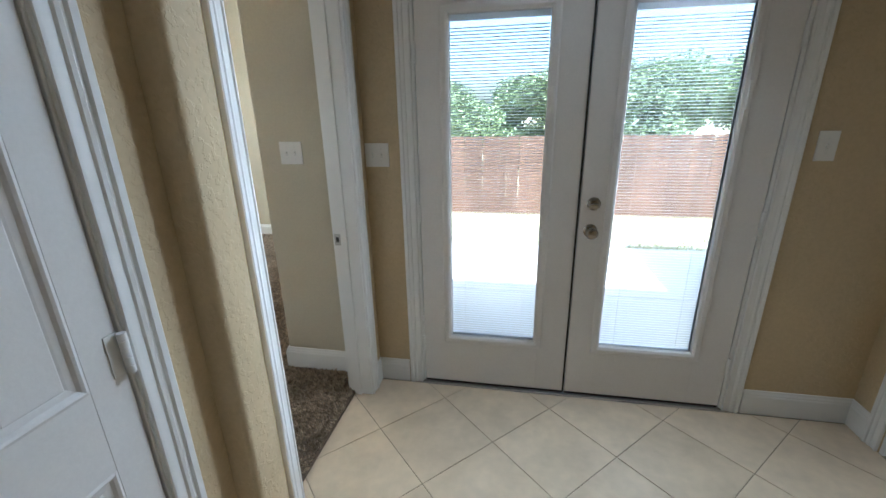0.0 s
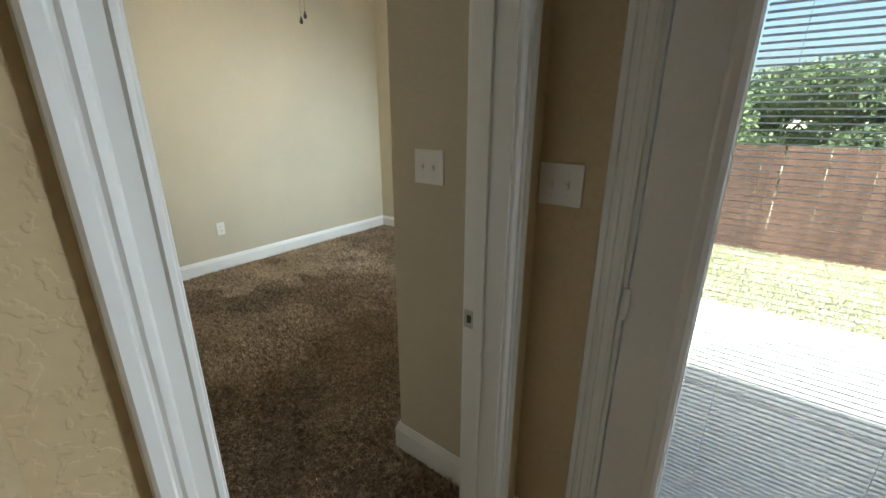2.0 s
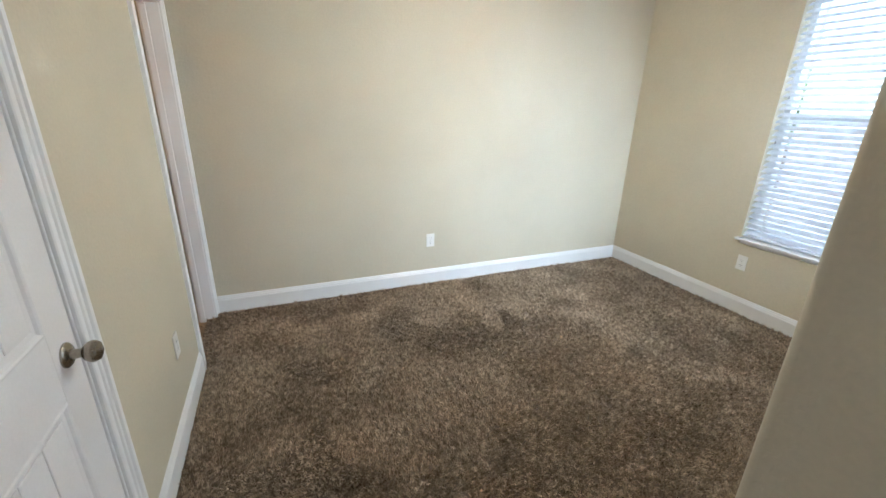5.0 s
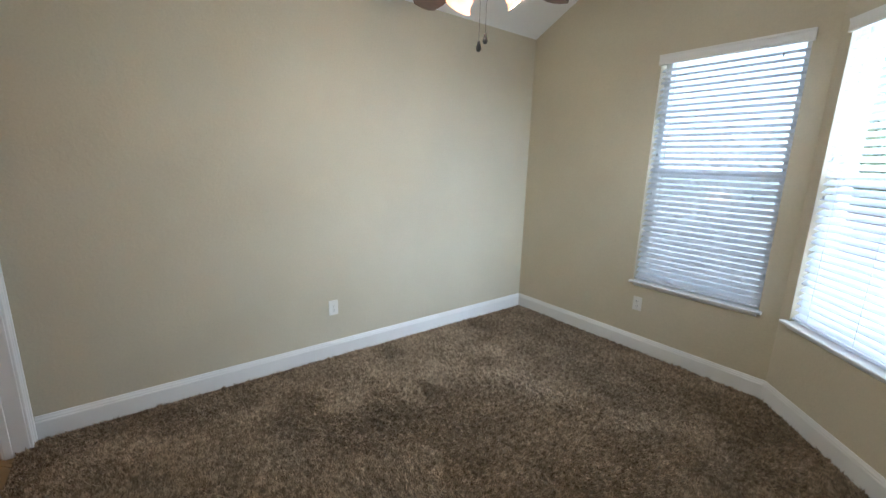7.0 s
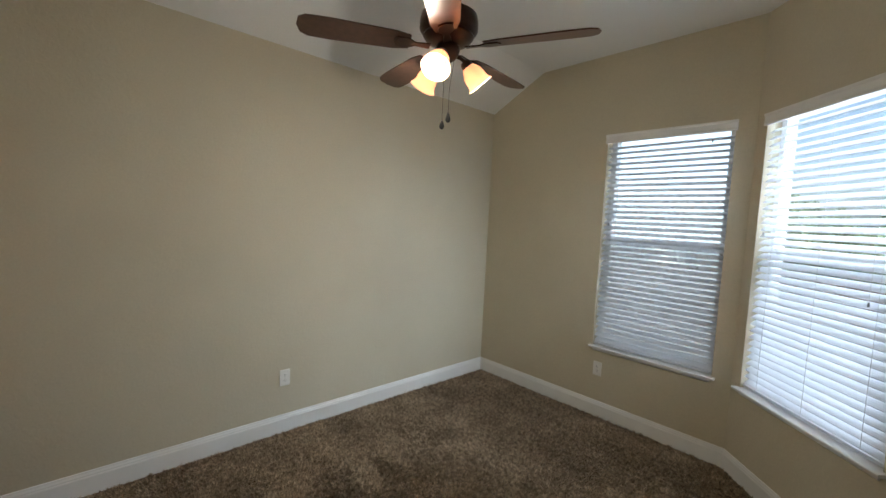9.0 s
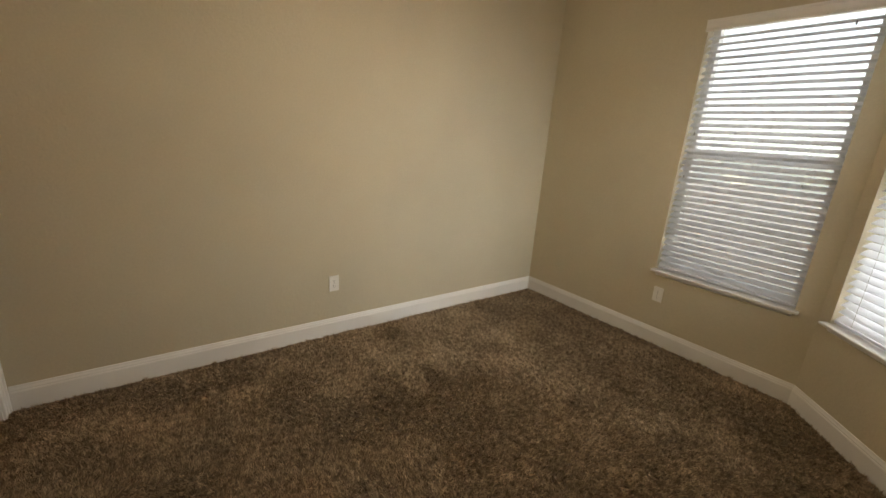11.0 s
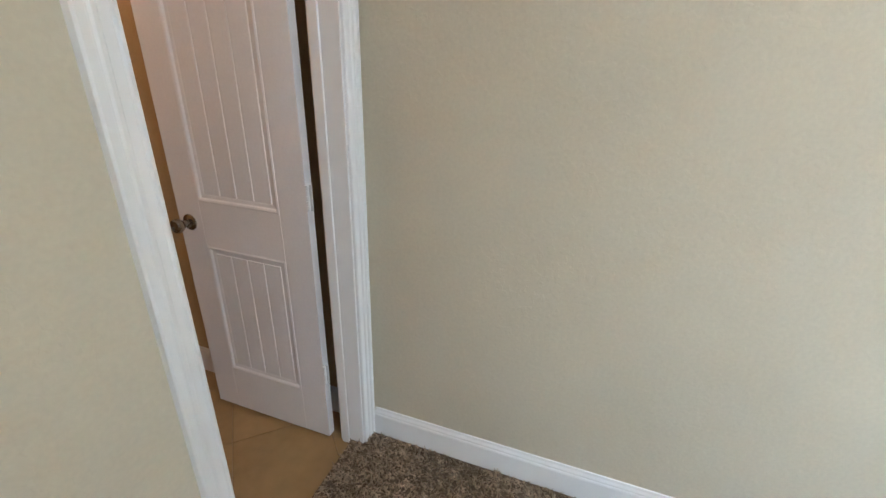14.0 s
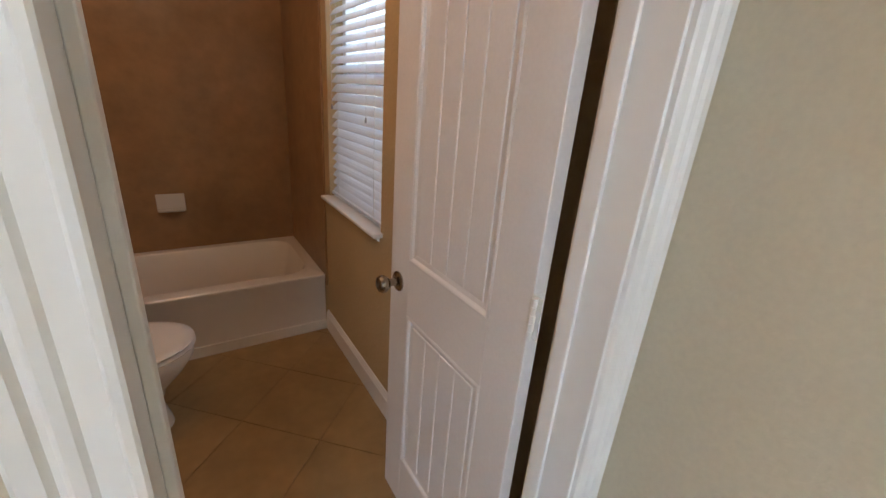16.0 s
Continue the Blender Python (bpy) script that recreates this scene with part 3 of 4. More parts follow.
def french_leaf(name, x0, x1, label, knob_side):
    """Steel door leaf with one tall glazed light that holds a mini blind between its panes."""
    w = x1 - x0
    top = thing(name, pose(x0, YH - 0.002, 0.012), label, "glazed door", "glazed double doors")
    gx0, gx1, gz0, gz1 = 0.135, w - 0.155, 0.275, 1.885
    t = 0.044
    h = 2.03
    part("stile", boxes((0, 0, 0, gx0, t, h), bevel=0.001), M_DOOR, top)
    part("stile", boxes((gx1, 0, 0, w, t, h), bevel=0.001), M_DOOR, top)
    part("rail", boxes((gx0, 0.0002, 0, gx1, t - 0.0002, gz0)), M_DOOR, top)
    part("rail", boxes((gx0, 0.0002, gz1, gx1, t - 0.0002, h)), M_DOOR, top)
    lite = [(-0.022, 0), (-0.022, 0.006), (-0.014, 0.011), (0.004, 0.012), (0.016, 0.006), (0.020, -0.004), (0.020, -0.012), (0, -0.012), (0, 0)]
    for side, yy, out in (("inside", 0.0, -1), ("outside", t, 1)):
        bm = bmesh.new()
        cs = [(gx0, gz0), (gx1, gz0), (gx1, gz1), (gx0, gz1)]
        for k in range(4):
            (ax, az), (bx, bz) = cs[k], cs[(k + 1) % 4]
            run = Vector((bx - ax, 0, bz - az)).normalized()
            prism(bm, lite, (ax, yy, az), (bx, yy, bz), Vector((-run.z, 0, run.x)), (0, out, 0), 1, -1)
        part("glazing_frame", bm, M_DOOR, top)
    for yy in (0.010, 0.032):
        ob = part("pane", boxes((gx0 + 0.002, yy, gz0 + 0.002, gx1 - 0.002, yy + 0.003, gz1 - 0.002)), M_GLASS, top)
        ob.visible_shadow = False
    blind = part("mini_blind_headrail", boxes((gx0 + 0.022, 0.0145, gz1 - 0.045, gx1 - 0.022, 0.0305, gz1 - 0.021)), M_MINI, top)
    part("mini_blind_bottom_rail", boxes((gx0 + 0.024, 0.017, gz0 + 0.022, gx1 - 0.024, 0.028, gz0 + 0.030)), M_MINI, top)
    bm = bmesh.new()
    half = (gx1 - gx0) / 2 - 0.024
    prism(bm, [(-0.0058, -0.0004), (0, 0.0004), (0.0058, -0.0004), (0.0058, 0.0000), (0, 0.0008), (-0.0058, 0.0000)], (-half, 0, 0), (half, 0, 0), (0, 1, 0), (0, 0, 1))
    slat = mesh_of("mini_slat", bm, M_MINI)
    n = int((gz1 - gz0 - 0.085) / 0.0135)
    for k in range(n):
        piece("mini_slat", slat, top, ((gx0 + gx1) / 2, 0.0225, gz0 + 0.038 + k * 0.0135), (radians(-15), 0, 0))
    for x in (gx0 + 0.09, gx1 - 0.09):
        part("ladder_cord", tube(bmesh.new(), [(x, 0.0158, gz0 + 0.026), (x, 0.0158, gz1 - 0.03)], 0.0006, 4), M_CORD, top)
    part("blind_slider", boxes((gx1 - 0.004, -0.022, 1.45, gx1 + 0.010, -0.011, 1.56), bevel=0.002), M_PLASTIC, top, "white blind slider on the glazing frame")
    hx = 0.0 if knob_side > 0 else w
    for z in (0.24, 0.98, 1.72):
        hinge(top, (hx - 0.003 * knob_side, -0.008, z), 0.0085)
    return top


fl = french_leaf("door_6", -0.487, 0.279, "white glazed door leaf with a mini blind between the panes, shut", 1)
fr = french_leaf("door_7", 0.284, 1.05, "white glazed door leaf with knob, deadbolt and enclosed mini blind", -1)
knob(fr, pose(0.055, 0, 0.915, 90, 0, 0), "satin nickel knob with a round rose")
bm = lathe(bmesh.new(), [(0, 0), (0.031, 0), (0.031, 0.006), (0.024, 0.012), (0.010, 0.014), (0.0, 0.0145)], pose(0.06, 0, 1.045, 90, 0, 0), 26)
part("deadbolt_rose", bm, M_NICKEL, fr, "round nickel deadbolt rose", smooth=True)
part("thumb_turn", box(bmesh.new(), 0.044, -0.030, 1.039, 0.076, -0.013, 1.051, bevel=0.003), M_NICKEL, fr, "nickel thumb turn")
part("astragal", boxes((-0.012, -0.004, 0.0, -0.0035, 0.046, 2.03)), M_RUBBER, fr, "dark weatherstrip between the leaves")
part("door_sweep", boxes((0.002, -0.001, -0.010, 0.764, 0.043, 0.0)), M_RUBBER, fr, "dark door sweep")
part("door_sweep", boxes((0.002, -0.001, -0.010, 0.764, 0.043, 0.0)), M_RUBBER, fl, "dark door sweep")
casing("casing_glazed_doors", (FR_X0, YH), (FR_X1, YH), -0.012, FR_H - 0.005, (0, -1), "white fluted casing of the glazed double doors")
jamb("jamb_glazed_doors", "x", FR_X0 + 0.007, FR_X1 - 0.009, YH, 2.115, FR_H - 0.008, 2.03, "white painted lining of the glazed double doors")
setting("threshold", boxes((FR_X0, YH - 0.02, -0.014, FR_X1, 2.16, -0.002), bevel=0.002), M_ALU, "low metal door threshold", "threshold")

# ---- switches and outlets ----


def plate(name, m, w, h, label, category, gang=0, outlets=False):
    """Wall plate in local x (width) and z (height), facing -y."""
    top = thing(name, m, label, category)
    bm = bmesh.new()
    box(bm, -w / 2, -0.0065, -h / 2, w / 2, 0.0, h / 2, bevel=0.0025)
    part("cover", bm, M_PLASTIC, top)
    for k in range(gang):
        x = (k - (gang - 1) / 2) * 0.046
        part("toggle_slot", boxes((x - 0.0055, -0.0072, -0.0125, x + 0.0055, -0.0066, 0.0125)), M_CORD, top)
        bm = box(bmesh.new(), x - 0.004, -0.018, -0.006, x + 0.004, -0.007, 0.006, bevel=0.0015)
        bm.transform(Matrix.Translation((0, 0, 0.004)) @ Matrix.Rotation(radians(18), 4, "X"))
        part("toggle", bm, M_PLASTIC, top)
        for z in (0.030, -0.030):
            part("screw", lathe(bmesh.new(), [(0, 0), (0.003, 0), (0.0026, 0.0011), (0, 0.0013)], pose(x, -0.0064, z, 90, 0, 0), 10), M_CORD, top)
    if outlets:
        for z in (0.0195, -0.0195):
            part("receptacle", lathe(bmesh.new(), [(0, 0), (0.0168, 0), (0.0168, 0.0012), (0, 0.0013)], pose(0, -0.0062, z, 90, 0, 0), 20), M_PLASTIC, top)
            for x, hh in ((-0.0064, 0.0042), (0.0064, 0.0034)):
                part("slot", boxes((x - 0.0012, -0.0082, z + 0.002 - hh, x + 0.0012, -0.0076, z + 0.002 + hh)), M_SLOT, top)
            part("ground_hole", lathe(bmesh.new(), [(0, 0), (0.0024, 0), (0, 0.0006)], pose(0, -0.0076, z - 0.009, 90, 0, 0), 8), M_SLOT, top)
        part("screw", lathe(bmesh.new(), [(0, 0), (0.003, 0), (0.0026, 0.0011), (0, 0.0013)], pose(0, -0.0064, 0, 90, 0, 0), 10), M_STEEL, top)
    return top


plate("light_switch", pose(-0.697, YH - 0.001, 1.281), 0.122, 0.114, "white double toggle switch plate on the hall wall", "light switch", 2)
plate("light_switch", pose(-1.157, YH - 0.001, 1.292), 0.122, 0.114, "white double toggle switch plate on the bedroom stub wall", "light switch", 2)
plate("light_switch", pose(1.226, YH - 0.001, 1.314), 0.074, 0.120, "white single toggle switch plate beside the glazed doors", "light switch", 1)
plate("wall_outlet", pose(XW + 0.001, 2.557, 0.413, 0, 0, 90), 0.074, 0.118, "white duplex outlet on the long bedroom wall", "outlet", outlets=True)
plate("wall_outlet", pose(-2.945, YN - 0.001, 0.415), 0.074, 0.118, "white duplex outlet below the bedroom window", "outlet", outlets=True)
plate("wall_outlet", pose(-3.08, YS + 0.001, 0.43, 0, 0, 180), 0.074, 0.118, "white duplex outlet between closet and bathroom", "outlet", outlets=True)

# ---- windows and blinds ----


def window_unit(name, m, w, z0, z1, label):
    """Single-hung vinyl window in local x from 0 to w; local y points outdoors."""
    top = thing(name, m, label, "window", "", "structure")
    mid = (z0 + z1) / 2
    f = 0.045
    for nm, spec in (("frame_side", (0, 0.085, z0, f, 0.15, z1)), ("frame_side", (w - f, 0.085, z0, w, 0.15, z1)), ("frame_head", (f, 0.085, z1 - f, w - f, 0.15, z1)), ("frame_sill", (f, 0.085, z0, w - f, 0.15, z0 + f)), ("meeting_rail", (f, 0.095, mid - 0.025, w - f, 0.14, mid + 0.025))):
        part(nm, box(bmesh.new(), *spec, bevel=0.002, segments=1), M_VINYL, top)
    for a, b, yy in ((z0 + f, mid - 0.025, 0.105), (mid + 0.025, z1 - f, 0.125)):
        ob = part("pane", boxes((f, yy, a, w - f, yy + 0.004, b)), M_GLASS, top)
        ob.visible_shadow = False
    part("insect_screen", boxes((f, 0.142, z0 + f, w - f, 0.143, mid - 0.02)), M_SCREEN, top, "dark insect screen over the lower sash")
    return top


def stool(name, m, x0, x1, z, depth, label):
    """Window stool with a rounded nose and an apron below."""
    top = thing(name, m, label, "window sill", "", "structure")
    nose = [(-0.045, -0.008), (-0.042, -0.017), (0, -0.019), (depth, -0.019), (depth, 0), (-0.040, 0), (-0.045, -0.004)]
    part("stool", prism(bmesh.new(), nose, (x0, 0, z), (x1, 0, z), (0, 1, 0), (0, 0, 1)), M_TRIM, top)
    apron = [(0, 0), (-0.010, 0), (-0.014, -0.012), (-0.012, -0.020), (-0.006, -0.026), (0, -0.028)]
    part("apron", prism(bmesh.new(), apron, (x0 + 0.03, 0, z - 0.019), (x1 - 0.03, 0, z - 0.019), (0, 1, 0), (0, 0, 1)), M_TRIM, top)
    return top


def blind(name, m, w, z0, z1, label, tilt, tassels, pitch=0.0425):
    """Two-inch slatted blind with valance, in local x from 0 to w; the wall's face is y = 0 and +y points outdoors."""
    top = thing(name, m, label, "window blind", "slatted window blinds")
    val = [(0, 0), (-0.016, 0), (-0.018, 0.010), (-0.015, 0.018), (-0.015, 0.052), (-0.020, 0.060), (-0.021, 0.070), (0, 0.070)]
    part("valance", prism(bmesh.new(), val, (-0.012, 0.001, z1 - 0.075), (w + 0.012, 0.001, z1 - 0.075), (0, 1, 0), (0, 0, 1)), M_TRIM, top, "white moulded valance")
    part("headrail", boxes((0.005, 0.008, z1 - 0.058, w - 0.005, 0.060, z1 - 0.006)), M_TRIM, top)
    part("bottom_rail", box(bmesh.new(), 0.006, 0.010, z0 + 0.012, w - 0.006, 0.060, z0 + 0.028, bevel=0.003), M_SLAT, top)
    bm = bmesh.new()
    half = w / 2 - 0.006
    arc = [(-0.025, -0.0010), (-0.0125, 0.0012), (0, 0.0020), (0.0125, 0.0012), (0.025, -0.0010)]
    prism(bm, [(p, q - 0.0013) for p, q in arc] + [(p, q + 0.0013) for p, q in arc[::-1]], (-half, 0, 0), (half, 0, 0), (0, 1, 0), (0, 0, 1))
    slat = mesh_of("slat", bm, M_SLAT)
    n = int((z1 - z0 - 0.11) / pitch)
    step = (z1 - z0 - 0.115) / n
    rnd = random.Random(len(name) + int(w * 1000))
    for k in range(n):
        piece("slat", slat, top, (w / 2 + rnd.uniform(-0.0015, 0.0015), 0.036, z0 + 0.048 + k * step), (radians(tilt + rnd.uniform(-2.5, 2.5)), radians(rnd.uniform(-0.12, 0.12)), 0))
    for x in (0.11, w - 0.11) if w < 0.75 else (0.12, w / 2, w - 0.12):
        for yy in (0.0125, 0.0595):
            part("ladder_cord", tube(bmesh.new(), [(x, yy, z0 + 0.02), (x, yy, z1 - 0.04)], 0.0008, 4), M_CORD, top)
    for x, z in tassels:
        part("pull_cord", tube(bmesh.new(), [(x, 0.0045, z1 - 0.05), (x, 0.0035, z + 0.02)], 0.0008, 4), M_CORD, top)
        part("tassel", lathe(bmesh.new(), [(0.0, 0.022), (0.003, 0.021), (0.0045, 0.010), (0.0055, 0.0), (0.0, -0.001)], Matrix.Translation((x, 0.0035, z)), 8), M_TASSEL, top, "small grey cord tassel", smooth=True)
    return top


W1 = Matrix.Translation((W1_X0, YN, 0))
W2 = BAY @ Matrix.Translation((0.085, 0, 0))
W3 = Matrix.Translation((XBW, BW_Y0, 0)) @ Matrix.Rotation(radians(90), 4, "Z")
window_unit("window_1", W1, W1_X1 - W1_X0, WIN_Z0, WIN_Z1, "white single-hung window behind blinds in the north wall")
window_unit("window_2", W2, 0.895, WIN_Z0, WIN_Z1, "white single-hung window behind blinds in the slanted wall")
window_unit("window_3", W3, BW_Y1 - BW_Y0, BW_Z0, BW_Z1, "white bathroom window behind blinds")
stool("window_sill_1", W1, -0.020, W1_X1 - W1_X0 + 0.022, WIN_Z0 + 0.004, 0.085, "white window sill with a rounded nose")
stool("window_sill_2", W2, -0.022, 0.917, WIN_Z0 + 0.004, 0.085, "white window sill on the slanted wall")
stool("window_sill_3", W3, -0.02, BW_Y1 - BW_Y0 + 0.02, BW_Z0 + 0.002, 0.085, "tan-lit white bathroom window sill")
blind("window_blind", W1, W1_X1 - W1_X0, WIN_Z0 + 0.004, WIN_Z1, "white two-inch slatted blind, lowered, slats half open", 31, ((0.055, 1.62), (0.05, 1.32), (0.72, 1.34), (0.74, 2.22)))
blind("window_blind", W2, 0.895, WIN_Z0 + 0.004, WIN_Z1, "white two-inch slatted blind lowered over the slanted window", 37, ((0.055, 1.60), (0.05, 1.38), (0.74, 1.30), (0.75, 2.2)))
blind("window_blind", W3, BW_Y1 - BW_Y0, BW_Z0 + 0.004, BW_Z1, "white slatted bathroom blind, lowered and nearly shut", 48, ((0.06, 1.35), (0.5, 1.32)))

# daylight in the openings, outside the blinds
lamp("daylight_1", "AREA", W1 @ pose(0.435, 0.40, 1.48, -90, 0, 0), 6, (0.80, 0.90, 1.0), (1.0, 1.8))
lamp("daylight_2", "AREA", look((W2 @ pose(0.447, 0.40, 1.48)).translation, (XW, 4.0, 1.3)), 34, (0.84, 0.92, 1.0), (1.0, 1.8), spread=radians(110))
lamp("daylight_3", "AREA", W3 @ pose(0.34, 0.40, 1.50, -90, 0, 0), 3, (0.86, 0.93, 1.0), (0.8, 1.3))

# added fill strip indoors above the glazed doors' head; no real fixture there
lamp("hall_fill", "AREA", look(((FR_X0 + FR_X1) / 2, YH - 0.04, 2.11), ((FR_X0 + FR_X1) / 2 - 0.1, YH - 0.8, 1.25)), 5.2, (0.93, 0.96, 1.0), (1.5, 0.12), spread=radians(110))

# added unseen lamp by the wing wall, brightens the pier through the glass
lamp("pier_fill", "AREA", look((1.80, 2.50, 1.15), (-0.69, 0.75, 1.0)), 5, (0.98, 0.98, 1.0), (0.5, 1.9), spread=radians(55))

# ---- ceiling fan ----
FAN = (-2.83, 2.70)
fan = thing("ceiling_fan", pose(FAN[0], FAN[1], 0), "dark bronze ceiling fan with five blades and three lit shades", "ceiling fan")
part("canopy", lathe(bmesh.new(), [(0.0, 3.0), (0.062, 3.0), (0.062, 2.985), (0.050, 2.955), (0.022, 2.935), (0.0, 2.933)], steps=28), M_BRONZE, fan, smooth=True)
part("downrod", lathe(bmesh.new(), [(0.0, 2.94), (0.012, 2.94), (0.012, 2.53), (0.0, 2.53)], steps=14), M_BRONZE, fan, smooth=True)
part("motor_housing", lathe(bmesh.new(), [(0.0, 2.548), (0.022, 2.548), (0.032, 2.541), (0.098, 2.533), (0.126, 2.515), (0.132, 2.490), (0.132, 2.452), (0.124, 2.440), (0.112, 2.432), (0.114, 2.422), (0.100, 2.404), (0.066, 2.388), (0.0, 2.386)], steps=36), M_BRONZE, fan, smooth=True)
part("switch_housing", lathe(bmesh.new(), [(0.0, 2.390), (0.050, 2.388), (0.056, 2.374), (0.052, 2.352), (0.038, 2.330), (0.020, 2.316), (0.0, 2.312)], steps=28), M_BRONZE, fan, smooth=True)
fan_turn = 26
for k in range(5):
    turn = Matrix.Rotation(radians(fan_turn + 72 * k), 4, "Z")
    bm = bmesh.new()
    outline = [(0.175, -0.045), (0.24, -0.060), (0.52, -0.070), (0.610, -0.066), (0.640, -0.045), (0.650, 0.0), (0.640, 0.045), (0.610, 0.066), (0.52, 0.070), (0.24, 0.060), (0.175, 0.045)]
    prism(bm, outline, (0, 0, -0.003), (0, 0, 0.003), (1, 0, 0), (0, 1, 0))
    bm.transform(turn @ Matrix.Translation((0, 0, 2.378)) @ Matrix.Rotation(radians(12), 4, "X"))
    blade = part("blade", bm, M_BLADE, fan, "dark walnut fan blade")
    bm = bmesh.new()
    prism(bm, [(0.085, -0.018), (0.15, -0.012), (0.185, -0.034), (0.235, -0.030), (0.245, 0.0), (0.235, 0.030), (0.185, 0.034), (0.15, 0.012), (0.085, 0.018)], (0, 0, -0.009), (0, 0, -0.0035), (1, 0, 0), (0, 1, 0))
    bm.transform(turn @ Matrix.Translation((0, 0, 2.378)) @ Matrix.Rotation(radians(12), 4, "X"))
    part("blade_iron", bm, M_BRONZE, blade)
for k in range(3):
    az = radians(-59 + 120 * k)
    turn = Matrix.Rotation(az, 4, "Z")
    arm = part("light_arm", tube(bmesh.new(), [turn @ Vector(p) for p in ((0.032, 0, 2.345), (0.058, 0, 2.342), (0.076, 0, 2.332), (0.086, 0, 2.318))], 0.008, 10), M_BRONZE, fan, smooth=True)
    tilt = turn @ Matrix.Translation((0.082, 0, 2.325)) @ Matrix.Rotation(radians(-42), 4, "Y")
    part("fitter", lathe(bmesh.new(), [(0.0, 0.006), (0.020, 0.004), (0.027, -0.010), (0.027, -0.026), (0.0, -0.027)], tilt, 20), M_BRONZE, arm, smooth=True)
    outer = [(0.024, -0.020), (0.034, -0.036), (0.045, -0.058), (0.050, -0.080), (0.050, -0.098), (0.056, -0.114), (0.064, -0.124)]
    inner = [(r - 0.003, z) for r, z in outer[::-1]]
    bm = bmesh.new()
    rings = []
    for r, z in outer + inner:
        rings.append([bm.verts.new(tilt @ Vector((r * math.cos(2 * math.pi * i / 24), r * math.sin(2 * math.pi * i / 24), z))) for i in range(24)])
    for lo, hi in zip(rings, rings[1:] + rings[:1]):
        for i in range(24):
            bm.faces.new((lo[i], lo[(i + 1) % 24], hi[(i + 1) % 24], hi[i]))
    part("shade", bm, M_SHADE, arm, "frosted amber-lit glass shade", smooth=True)
    part("bulb", lathe(bmesh.new(), [(0.0, -0.028), (0.012, -0.030), (0.014, -0.045), (0.024, -0.066), (0.027, -0.082), (0.020, -0.098), (0.0, -0.104)], tilt, 16), M_BULB, arm, "lit warm bulb", smooth=True)
    at = (pose(FAN[0], FAN[1], 0) @ tilt) @ Vector((0, 0, -0.135))
    lamp("fan_bulb", "POINT", Matrix.Translation(at), 7, (1.0, 0.87, 0.70), (0.03, 0.03))
for x, y, z in ((0.010, 0.012, 2.088), (-0.008, -0.008, 2.056)):
    part("pull_chain", tube(bmesh.new(), [(x * 2, y * 2, 2.325), (x, y, 2.2), (x, y, z)], 0.0011, 5), M_BRONZE, fan)
    part("pull_fob", lathe(bmesh.new(), [(0.0, 0.006), (0.004, 0.002), (0.010, -0.018), (0.012, -0.030), (0.007, -0.040), (0.0, -0.042)], Matrix.Translation((x, y, z)), 12), M_FOB, fan, "small dark teardrop pull", smooth=True)

# ---- bathroom things ----
TUB_X0, TUB_X1, TUB_Y0, TUB_Y1, TUB_H = -4.286, -2.76, -1.885, -1.115, 0.372
tub = thing("bathtub", pose(0, 0, 0), "white alcove bathtub with a plain apron", "bathtub")
bm = bmesh.new()


def ring(x0, x1, y0, y1, z, r, n=6):
    pts = []
    for cx, cy, a0 in ((x1 - r, y1 - r, 0), (x0 + r, y1 - r, 90), (x0 + r, y0 + r, 180), (x1 - r, y0 + r, 270)):
        for k in range(n):
            a = radians(a0 + 90 * k / (n - 1))
            pts.append(bm.verts.new((cx + r * math.cos(a), cy + r * math.sin(a), z)))
    return pts


loops = [ring(TUB_X0, TUB_X1, TUB_Y0, TUB_Y1, 0.0 - 0.012, 0.004), ring(TUB_X0, TUB_X1, TUB_Y0, TUB_Y1 - 0.006, TUB_H - 0.03, 0.004), ring(TUB_X0, TUB_X1, TUB_Y0, TUB_Y1, TUB_H - 0.022, 0.004), ring(TUB_X0, TUB_X1, TUB_Y0, TUB_Y1, TUB_H - 0.006, 0.005), ring(TUB_X0 + 0.005, TUB_X1 - 0.005, TUB_Y0 + 0.005, TUB_Y1 - 0.006, TUB_H, 0.006), ring(TUB_X0 + 0.07, TUB_X1 - 0.08, TUB_Y0 + 0.06, TUB_Y1 - 0.075, TUB_H, 0.13), ring(TUB_X0 + 0.078, TUB_X1 - 0.09, TUB_Y0 + 0.07, TUB_Y1 - 0.085, TUB_H - 0.012, 0.13), ring(TUB_X0 + 0.14, TUB_X1 - 0.13, TUB_Y0 + 0.11, TUB_Y1 - 0.12, 0.11, 0.13), ring(TUB_X0 + 0.20, TUB_X1 - 0.19, TUB_Y0 + 0.16, TUB_Y1 - 0.17, 0.07, 0.12)]
for lo, hi in zip(loops, loops[1:]):
    for k in range(len(lo)):
        bm.faces.new((lo[k], lo[(k + 1) % len(lo)], hi[(k + 1) % len(lo)], hi[k]))
bm.faces.new(loops[-1])
part("shell", bm, M_TUB, tub, smooth=True)
part("apron_foot", box(bmesh.new(), TUB_X0, TUB_Y1 - 0.002, -0.012, TUB_X1, TUB_Y1 + 0.008, 0.055, bevel=0.003), M_TUB, tub)
part("drain", lathe(bmesh.new(), [(0, 0), (0.03, 0), (0.028, 0.003), (0, 0.004)], pose(-3.0, -1.5, 0.071), 18), M_NICKEL, tub, "round metal drain")

